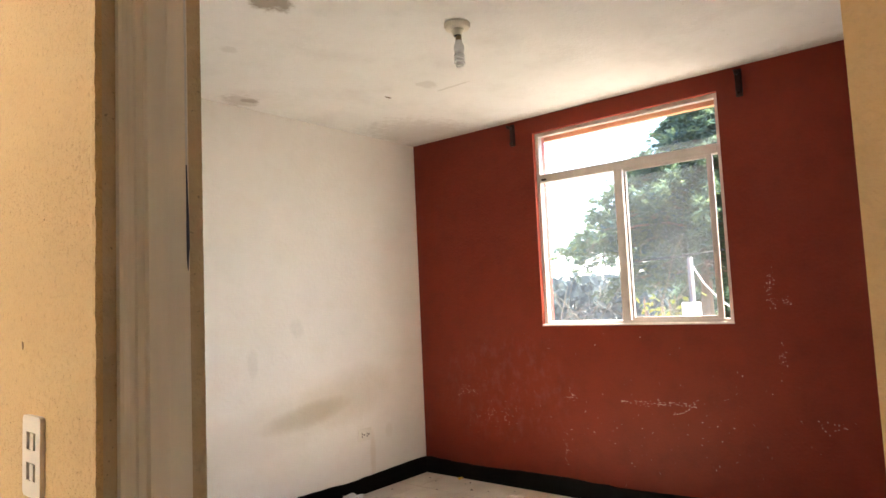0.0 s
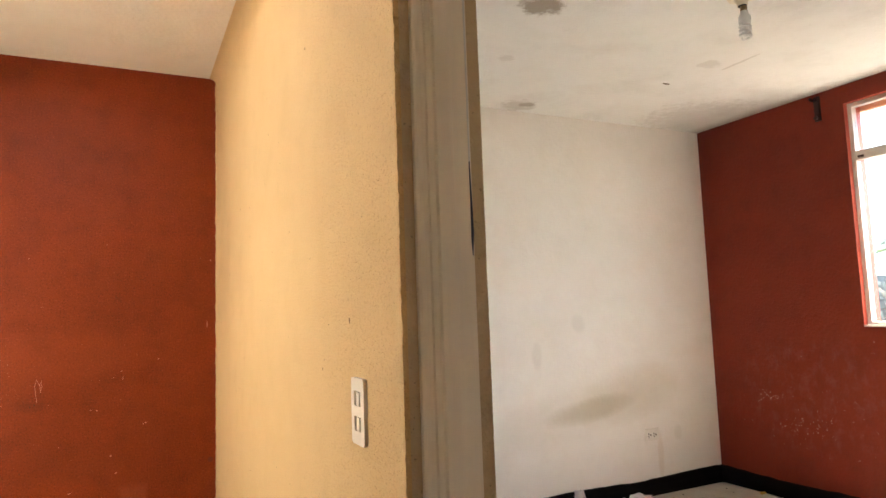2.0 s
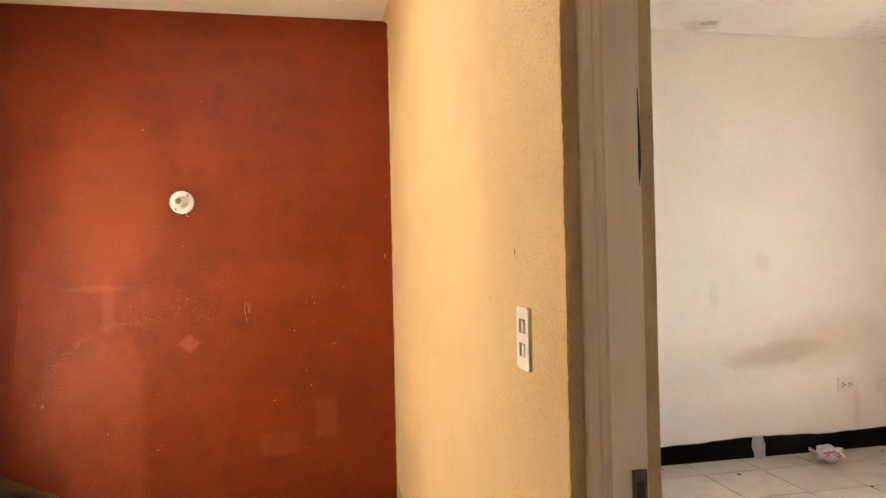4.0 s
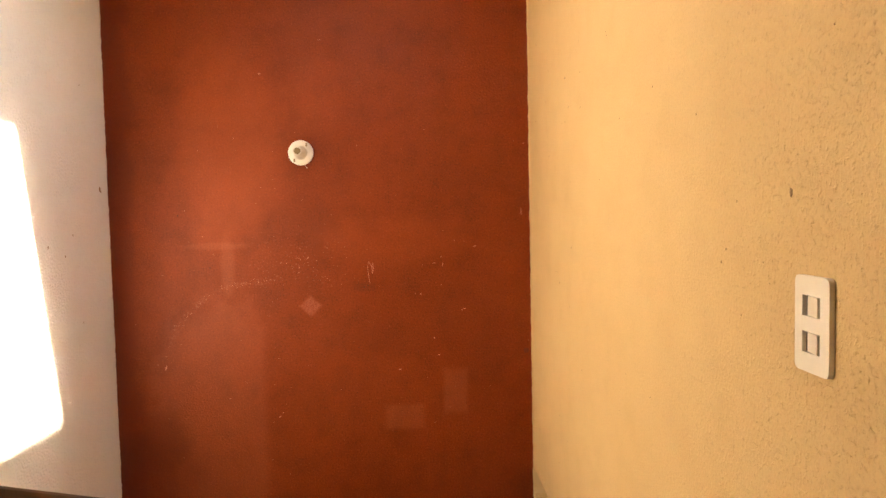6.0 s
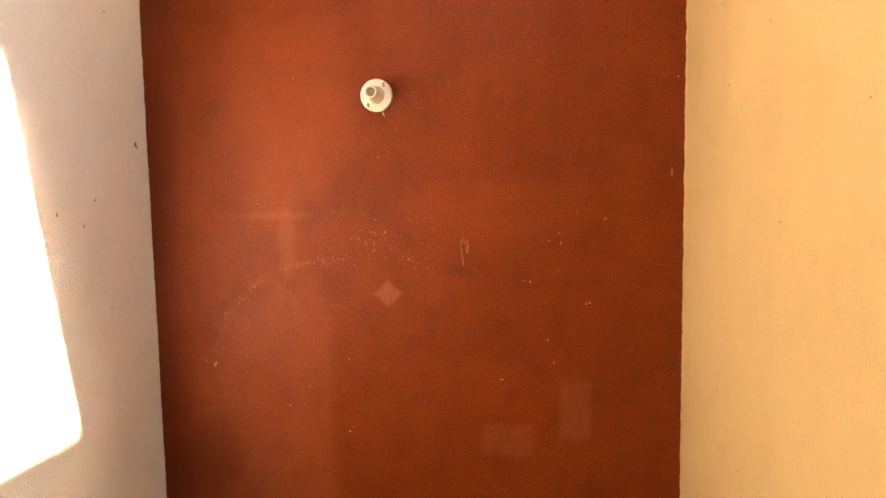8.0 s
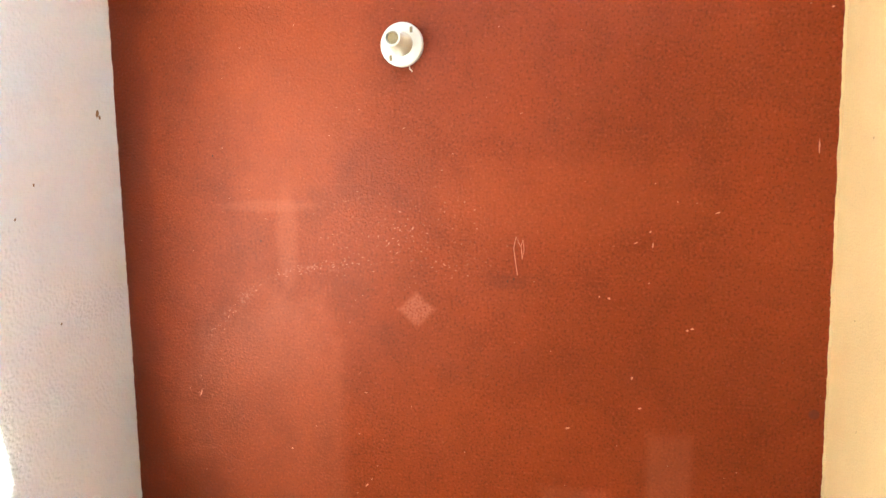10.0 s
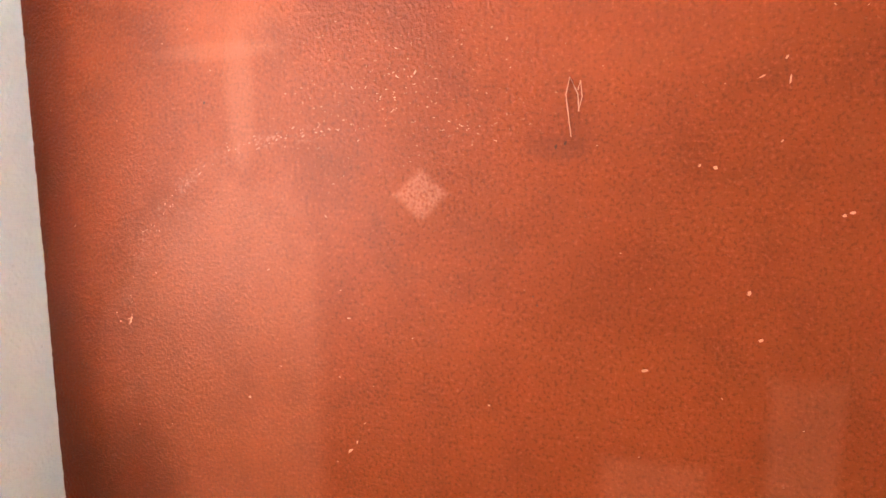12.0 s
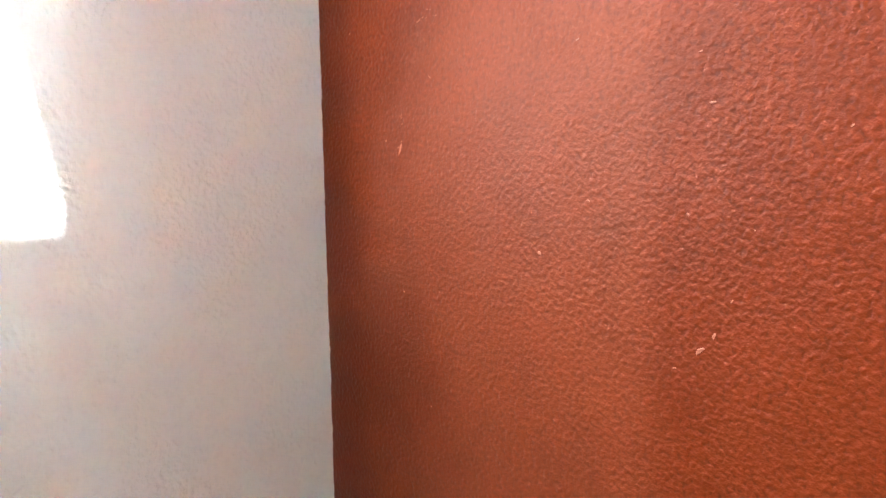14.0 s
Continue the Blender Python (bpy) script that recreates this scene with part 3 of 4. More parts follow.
# skirting, hand painted black with a wavering top
def skirting(name, a, b, normal, height=0.105, seed=3):
    rng = random.Random(seed)
    a, b, n = Vector(a), Vector(b), Vector(normal)
    bm = bmesh.new()
    steps = max(2, int((b - a).length / 0.06))
    rows = []
    for i in range(steps + 1):
        p = a.lerp(b, i / steps)
        h = height + 0.006 * math.sin(i * 0.37 + seed) + rng.uniform(-0.003, 0.003)
        rows.append([bm.verts.new(p + q) for q in (Vector((0, 0, 0)) + n * 0.010, n * 0.010 + Vector((0, 0, h - 0.004)), n * 0.006 + Vector((0, 0, h)), Vector((0, 0, h)) + n * 0.0005)])
    for r, s in zip(rows, rows[1:]):
        for k in range(3):
            bm.faces.new((r[k], s[k], s[k + 1], r[k + 1]))
    return thing(name, bm, mat_base, "black painted skirting along the bedroom walls", "skirting", "structure")


skirting("baseboard_1", (PT, NY, 0), (WX, NY, 0), (0, -1, 0), 0.105, 3)
skirting("baseboard_2", (WX, NY, 0), (WX, SY, 0), (-1, 0, 0), 0.105, 8)
skirting("baseboard_3", (WX, SY, 0), (PT, SY, 0), (0, 1, 0), 0.105, 12)

# ---- stairs ----
RISE, GOING = 0.16, 0.31
stairs = holder("stairs", (GUARD_X / 2, NOSE, 0), "brown terrazzo stairs turning at a half landing", "stairs")
for i in range(4):
    y0 = NOSE + GOING * i
    part("step", boxes(((GUARD_X - 0.05, y0, -RISE * (i + 2) - 0.12), (-0.002, y0 + GOING, -RISE * (i + 1))), bevel=0.008), mat_concrete, stairs)
LAND = NOSE + GOING * 4
part("half_landing", boxes(((LX + 0.002, LAND, -RISE * 5 - 0.15), (-0.002, -0.002, -RISE * 5)), bevel=0.006), mat_concrete, stairs)
for i in range(10):
    y1 = LAND - GOING * i * 0.9
    part("step", boxes(((LX + 0.002, y1 - GOING * 0.9, -RISE * 5 - 0.18 * (i + 2)), (GUARD_X - 0.06, y1, -RISE * 5 - 0.18 * (i + 1))), bevel=0.008), mat_concrete, stairs)

# ---- doorway frame ----
def door_frame():
    frame_thing = holder("door_frame", (0.08, DOOR_B, 0), "greige painted wooden door frame in the plastered doorway", "door frame")
    for side, y, s in (("jamb", DOOR_B, -1), ("jamb", DOOR_A, 1)):
        # moulded profile across the wall thickness: (x from, x to, how proud)
        bm = bmesh.new()
        prof = [(0.026, 0.0), (0.026, 0.010), (0.030, 0.013), (0.036, 0.013), (0.038, 0.010), (0.046, 0.010), (0.048, 0.015),
                (0.058, 0.015), (0.060, 0.023), (0.088, 0.023), (0.089, 0.0215), (0.116, 0.0215), (0.118, 0.017), (0.123, 0.017), (0.124, 0.0)]
        flat = 1.0 if s < 0 else 0.1
        lo = [bm.verts.new((x, y + s * d * flat, 0.0)) for x, d in prof]
        hi = [bm.verts.new((x, y + s * d * flat, DOOR_H)) for x, d in prof]
        for i in range(len(prof) - 1):
            bm.faces.new((lo[i], lo[i + 1], hi[i + 1], hi[i]))
        bm.faces.new(lo)
        bm.faces.new(hi)
        jamb = part("jamb", bm, mat_frame, frame_thing)
        if s < 0:
            bm = bmesh.new()
            tube(bm, [(0.1195, y - 0.0185, 1.295), (0.1190, y - 0.0205, 1.34), (0.1180, y - 0.0195, 1.44)], 0.0032, 6, 0.2)
            tube(bm, [(0.1195, y - 0.0185, 1.295), (0.1200, y - 0.0180, 1.265)], 0.0024, 6, 0.2)
            part("crack", bm, mat_crack, jamb, "dark blue crack in the paint")
            bm = tube(bmesh.new(), [(0.1178, y - 0.0200, 1.42), (0.1175, y - 0.0210, 1.62), (0.1178, y - 0.0205, 2.05)], 0.0020, 6)
            part("chipped_line", bm, mat_bare, jamb, "white bare line where paint has cracked")
            bm = boxes(((0.093, y - 0.0262, 0.70), (0.117, y - 0.0182, 0.819)), bevel=0.001)
            part("strike_plate", bm, mat_steel, jamb, "dark rusty strike plate")
            bm = boxes(((0.098, y - 0.0275, 0.772), (0.111, y - 0.0255, 0.802)))
            part("latch_hole", bm, mat_dark_hole, jamb)
    bm = boxes(((0.026, DOOR_A, DOOR_H - 0.022), (0.124, DOOR_B, DOOR_H)), bevel=0.002)
    part("head", bm, mat_frame, frame_thing)
    return frame_thing


door_frame()


def ragged_arris(y, s):
    """The broken, gritty plaster edge of the doorway on the hall side."""
    rng = random.Random(31)
    bm = bmesh.new()
    rings = []
    for k in range(int(DOOR_H / 0.009) + 1):
        z = k * 0.009
        j = 0.0016 * noise.noise(Vector((3, 0, z * 60))) + 0.0012 * noise.noise(Vector((9, 0, z * 17))) + rng.uniform(-0.0006, 0.0006)
        rings.append([bm.verts.new(p) for p in ((-0.0004, y - s * 0.016, z), (-0.0022 - abs(j) * 0.5, y - s * 0.006, z), (-0.0016 + j * 0.4, y + s * (0.0016 + j), z), (0.004, y + s * (0.0016 + j * 0.6), z), (0.008, y + s * 0.0004, z))])
    for a, c in zip(rings, rings[1:]):
        for i in range(4):
            bm.faces.new((a[i], a[i + 1], c[i + 1], c[i]))
    part("plaster_edge", bm, mat_cream, wall_partition, "ragged plaster edge")


ragged_arris(DOOR_B, -1)

# ---- bedroom window ----
def window():
    win = holder("window_1", (WX + 0.05, (ya + yb) / 2, za), "off-white steel sliding window with a fixed transom light", "window")
    tagged(win, kind="structure")
    x0, x1 = WX + 0.030, WX + 0.070
    f = 0.024
    outer = part("window_frame", boxes(((x0, ya, za), (x1, ya + f, zb)), ((x0, yb - f, za), (x1, yb, zb)), ((x0, ya + f, za), (x1, yb - f, za + f)), ((x0, ya + f, zb - f), (x1, yb - f, zb)), bevel=0.002), mat_window, win)
    tz = 1.922
    part("transom", boxes(((x0 - 0.012, ya + f, tz), (x1, yb - f, tz + 0.052)), bevel=0.003), mat_window, win)
    part("mullion", boxes(((x0 - 0.010, -1.662, za + f), (x1, -1.612, tz)), bevel=0.003), mat_window, win)
    # sliding sash, pulled a little open at the far stile
    sa, sb = ya + 0.055, -1.670
    s0, s1 = x0 - 0.006, x0 + 0.012
    part("sash", boxes(((s0, sa, za + f), (s1, sa + 0.030, tz)), ((s0, sb - 0.014, za + f), (s1, sb, tz)), ((s0, sa + 0.030, za + f), (s1, sb - 0.014, za + f + 0.016)), ((s0, sa + 0.030, tz - 0.016), (s1, sb - 0.014, tz)), bevel=0.0015), mat_window, win, "grey-white sliding sash")
    for lo, hi, xx in (((ya + f, tz + 0.052), (yb - f, zb - f), x0 + 0.025), ((-1.612, za + f), (yb - f, tz), x0 + 0.025), ((sa + 0.030, za + f + 0.016), (sb - 0.014, tz - 0.016), x0 + 0.004)):
        pn = part("pane", boxes(((xx, lo[0], lo[1]), (xx + 0.004, hi[0], hi[1]))), mat_glass, win)
        pn.visible_shadow = False
    part("window_sill", boxes(((WX - 0.004, ya, za - 0.004), (x0, yb, za + 0.006)), bevel=0.002), mat_window, win, "white painted sill with chipped edge")
    part("latch", boxes(((x0 - 0.024, -1.165, tz + 0.010), (x0 - 0.012, -1.135, tz + 0.022)), bevel=0.002), mat_bracket, win, "small dark latch")
    return win


window()
thing("eave", boxes(((WX + 0.15, SY - 0.3, H + 0.02), (WX + 0.24, 0.3, H + 0.13)), ((WX + 0.15, ya - 0.12, zb - 0.028), (WX + 0.19, yb + 0.12, zb + 0.06))), mat_soffit, "orange painted roof eave over the window", "eave", "structure")


def curtain_bracket(y):
    br = holder("curtain_bracket", (WX, y, 2.27), "dark brown wooden curtain rod bracket on the red wall", "curtain bracket", "brackets beside the window")
    part("back_plate", boxes(((WX - 0.016, y - 0.016, 2.187), (WX, y + 0.016, 2.330)), bevel=0.003), mat_bracket, br)
    part("arm", tube(bmesh.new(), [(WX - 0.014, y, 2.307), (WX - 0.055, y, 2.302), (WX - 0.070, y, 2.310)], 0.009, 8), mat_bracket, br, smooth=True)
    part("peg", tube(bmesh.new(), [(WX - 0.014, y, 2.207), (WX - 0.04, y, 2.200)], 0.008, 8), mat_bracket, br, smooth=True)
    return br


curtain_bracket(-0.946)
curtain_bracket(-2.342)


# ---- lamp holders ----
def wall_lamp():
    c = Vector((-1.007, 0, 1.434))
    lamp = holder("wall_lamp_holder", c, "empty ivory porcelain lamp holder on the terracotta wall", "lamp holder")
    part("base", lathe([(0.0545, -0.001), (0.0545, -0.010), (0.052, -0.013), (0.040, -0.016), (0.024, -0.018)], c, "y", 48), mat_porcelain, lamp, smooth=False)
    sock = part("socket", lathe([(0.031, -0.013), (0.029, -0.024), (0.0235, -0.036), (0.0215, -0.050), (0.0212, -0.088), (0.0200, -0.093), (0.0155, -0.093), (0.0145, -0.089), (0.0140, -0.070), (0.0040, -0.070)], c, "y", 40), mat_porcelain, lamp, smooth=True)
    part("thread", lathe([(0.0138, -0.0865), (0.0128, -0.0835), (0.0138, -0.080), (0.0128, -0.0765), (0.0138, -0.073), (0.0060, -0.0712)], c, "y", 32), mat_brass, sock, "tarnished brass screw thread")
    for sx, sz in ((0.027, 0.033), (-0.027, -0.033)):
        q = c + Vector((sx, 0, sz))
        part("screw_slot", boxes((q + Vector((-0.0035, -0.0172, -0.007)), q + Vector((0.0035, -0.0142, 0.007)))), mat_brass, lamp)
    bm = bmesh.new()
    tube(bm, [c + Vector((0.018, -0.006, -0.052)), c + Vector((0.021, -0.012, -0.062)), c + Vector((0.026, -0.008, -0.067))], 0.0015, 6)
    part("wire_end", bm, mat_plate, lamp)
    return lamp


def ceiling_lamp():
    c = Vector((1.718, -1.628, H))
    lamp = holder("ceiling_lamp_holder", c, "ivory porcelain lamp holder on the bedroom ceiling", "lamp holder")
    part("base", lathe([(0.055, 0.001), (0.055, -0.010), (0.050, -0.020), (0.030, -0.024)], c, "z", 48), mat_porcelain, lamp)
    part("socket", lathe([(0.028, -0.022), (0.024, -0.034), (0.020, -0.040), (0.0195, -0.050)], c, "z", 32), mat_porcelain, lamp, smooth=True)
    part("socket_mouth", lathe([(0.0165, -0.045), (0.0165, -0.0515)], c, "z", 24), mat_dark_hole, lamp, "dark socket mouth")
    b0 = c + Vector((0.006, 0.0, 0.0))
    bulb = holder("energy_saving_bulb", b0 + Vector((0, 0, -0.05)), "unlit spiral energy saving bulb in the ceiling holder", "light bulb")
    part("screw_cap", lathe([(0.012, -0.050), (0.013, -0.053), (0.012, -0.056), (0.013, -0.059), (0.012, -0.062), (0.013, -0.068), (0.012, -0.070)], b0, "z", 24), mat_brass, bulb, "tarnished screw cap")
    part("ballast", lathe([(0.012, -0.068), (0.015, -0.080), (0.0215, -0.092), (0.0225, -0.110), (0.0205, -0.122), (0.010, -0.124)], b0, "z", 32), mat_tube, bulb, "white plastic ballast", True)
    bm = bmesh.new()
    pts = []
    for i in range(97):
        a = i / 96 * 2 * math.pi * 3.4
        r = 0.0185 if i < 80 else 0.0185 * (1 - (i - 80) / 40)
        pts.append(b0 + Vector((r * math.cos(a), r * math.sin(a), -0.124 - 0.055 * i / 96)))
    tube(bm, pts, 0.0052, 8)
    part("spiral_tube", bm, mat_tube, bulb, "greyish white glass spiral", True)
    return lamp


wall_lamp()
ceiling_lamp()


# ---- switch and outlet ----
def light_switch():
    y0, y1, z0, z1 = -2.136, -2.066, 0.942, 1.061
    sw = holder("light_switch", (0, (y0 + y1) / 2, (z0 + z1) / 2), "ivory double light switch plate on the cream wall", "light switch")
    # plate with two openings, its corners rounded
    bm = bmesh.new()
    oa, ob = y0 + 0.018, y1 - 0.016
    rows = [(z0, z0 + 0.024), (z0 + 0.050, z0 + 0.069), (z0 + 0.095, z1)]
    for a, c in rows:
        box_into(bm, (-0.007, y0, a), (0.0, y1, c))
    for a, c in ((z0 + 0.024, z0 + 0.050), (z0 + 0.069, z0 + 0.095)):
        box_into(bm, (-0.007, y0, a), (0.0, oa, c))
        box_into(bm, (-0.007, ob, a), (0.0, y1, c))
    bmesh.ops.remove_doubles(bm, verts=bm.verts[:], dist=0.0001)
    corner = [ed for ed in bm.edges if all(v.co.y in (min(w.co.y for w in bm.verts), max(w.co.y for w in bm.verts)) and (abs(v.co.z - z0) < 1e-4 or abs(v.co.z - z1) < 1e-4) for v in ed.verts) and abs(ed.verts[0].co.x - ed.verts[1].co.x) > 0.005]
    bmesh.ops.bevel(bm, geom=corner, offset=0.008, segments=5, profile=0.5, affect="EDGES")
    part("plate", bm, mat_plate, sw)
    for za_, zb_ in ((z0 + 0.024, z0 + 0.050), (z0 + 0.069, z0 + 0.095)):
        part("recess", boxes(((-0.0015, oa, za_), (-0.0005, ob, zb_))), mat_slot, sw)
        bm = bmesh.new()
        pr = [(-0.002, oa + 0.001), (-0.0095, oa + 0.0015), (-0.0060, ob - 0.010), (-0.002, ob - 0.009)]
        lo = [bm.verts.new((x, y, za_ + 0.0012)) for x, y in pr]
        hi = [bm.verts.new((x, y, zb_ - 0.0012)) for x, y in pr]
        for i in range(4):
            bm.faces.new((lo[i], lo[(i + 1) % 4], hi[(i + 1) % 4], hi[i]))
        bm.faces.new(lo)
        bm.faces.new(hi)
        part("rocker", bm, mat_rocker, sw)
    return sw


def wall_outlet():
    x0, x1, z0, z1 = 2.520, 2.631, 0.330, 0.405
    out = holder("wall_outlet", ((x0 + x1) / 2, NY, (z0 + z1) / 2), "white double wall outlet on the grimy white wall", "wall outlet")
    part("plate", boxes(((x0, NY - 0.008, z0), (x1, NY, z1)), bevel=0.003), mat_outlet, out)
    for cx in (x0 + 0.034, x1 - 0.034):
        face = part("socket_face", boxes(((cx - 0.017, NY - 0.0095, z0 + 0.016), (cx + 0.017, NY - 0.0075, z1 - 0.016)), bevel=0.0008), mat_outlet, out)
        for dx_, dz_, w, h in ((-0.008, 0.008, 0.006, 0.011), (-0.008, -0.009, 0.006, 0.011), (0.008, 0.0, 0.009, 0.009)):
            part("slot", boxes(((cx + dx_ - w / 2, NY - 0.0102, z0 + 0.037 + dz_ - h / 2), (cx + dx_ + w / 2, NY - 0.0090, z0 + 0.037 + dz_ + h / 2))), mat_slot, face)
    return out


light_switch()
wall_outlet()


# ---- stair guard ----
def rail_bar(bm, a, b, w, h, rnd=0.012):
    """A rounded wooden bar from a to b, its section w wide and h high."""
    a, b = Vector(a), Vector(b)
    d = (b - a).normalized()
    side = Vector((1, 0, 0))
    up = side.cross(d).normalized()
    if up.z < 0:
        up = -up
    sec = []
    for cx, cz, st in ((1, 1, 0), (-1, 1, 1), (-1, -1, 2), (1, -1, 3)):
        for k in range(4):
            ang = (st + k / 3) * math.pi / 2
            sec.append((cx * (w / 2 - rnd) + rnd * math.cos(ang), cz * (h / 2 - rnd) + rnd * math.sin(ang)))
    ends = [[bm.verts.new(p + side * u + up * v) for u, v in sec] for p in (a, b)]
    n = len(sec)
    for i in range(n):
        bm.faces.new((ends[0][i], ends[0][(i + 1) % n], ends[1][(i + 1) % n], ends[1][i]))
    bm.faces.new(ends[0])
    bm.faces.new(ends[1])
    return bm


def stair_guard():
    gx = GUARD_X
    top = Vector((gx, -2.20, 0.859))
    slope = 0.505
    bottom = Vector((gx, LAND + 0.10, 0.859 - slope * (LAND + 0.10 + 2.20)))
    guard = holder("stair_guard", (gx, -2.2, 0), "dark brown wooden stair railing with square balusters", "railing")
    nw = 0.042
    part("newel_post", boxes(((gx - nw - 0.02, -2.315, 0.0), (gx + 0.012, -2.215, 0.868)), bevel=0.004), mat_rail_wood, guard)
    bm = bmesh.new()
    rail_bar(bm, (gx - 0.034, HY + 0.02, 0.880), (gx - 0.034, -2.215, 0.880), 0.078, 0.040, 0.018)
    part("cap_rail", bm, mat_rail_wood, guard, "worn brown rounded cap rail", True)
    part("handrail", rail_bar(bmesh.new(), top + Vector((0, -0.05, 0.026)), bottom, 0.046, 0.021, 0.007), mat_rail_wood, guard, "worn brown sloping handrail", False)
    part("under_rail", rail_bar(bmesh.new(), top + Vector((0, 0, -0.002)), bottom + Vector((0, 0, -0.014)), 0.026, 0.012, 0.002), mat_wood, guard)
    n = 12
    for i in range(n):
        y = -2.200 + 0.107 * (i if i < 1 else i - 0.19)
        z1 = 0.859 - slope * (y + 2.20) - 0.010
        step = min(5, int((y - NOSE) / GOING) + 1) if y > NOSE else 0
        part("baluster", boxes(((gx - 0.014, y, -RISE * step), (gx + 0.014, y + 0.024, z1)), bevel=0.003), mat_wood, guard)
    part("bottom_newel", boxes(((gx - 0.04, LAND + 0.08, -RISE * 5), (gx + 0.04, LAND + 0.16, bottom.z + 0.03)), bevel=0.004), mat_rail_wood, guard)
    for i in range(12):
        y = -2.41 - 0.125 * i
        part("baluster", boxes(((gx - 0.036, y, 0.0), (gx - 0.008, y + 0.024, 0.858)), bevel=0.003), mat_wood, guard)
    return guard


stair_guard()


# ---- wear on the walls ----
def chip_into(bm, at, u, v, n, size, rng, long=1.0, tilt=0.0):
    """A small raised flake of bare plaster with an uneven outline."""
    k = rng.randint(5, 7)
    ca, sa = math.cos(tilt), math.sin(tilt)
    lo, hi = [], []
    for i in range(k):
        a = 2 * math.pi * i / k
        r = size * rng.uniform(0.6, 1.2)
        p, q = r * math.cos(a) * long, r * math.sin(a)
        w = at + u * (p * ca - q * sa) + v * (p * sa + q * ca)
        lo.append(bm.verts.new(w))
        hi.append(bm.verts.new(at + (w - at) * 0.7 + n * min(0.0012, size * 0.5)))
    bm.faces.new(hi)
    for i in range(k):
        bm.faces.new((lo[i], lo[(i + 1) % k], hi[(i + 1) % k], hi[i]))


mat_chip_red = simple("pale_pink_plaster_chip", (0.50, 0.19, 0.11), 0.8, 0.0, 0.2, 90.0)
mat_chip_wht = simple("pale_plaster_chip", (0.66, 0.54, 0.46), 0.8, 0.0, 0.2, 90.0)
mat_pit = simple("dark_red_pit", (0.085, 0.020, 0.008), 0.9, 0.0, 0.3, 90.0)
mat_dirt = simple("brown_pit_dirt", (0.30, 0.18, 0.08), 0.9, 0.0, 0.3, 90.0)


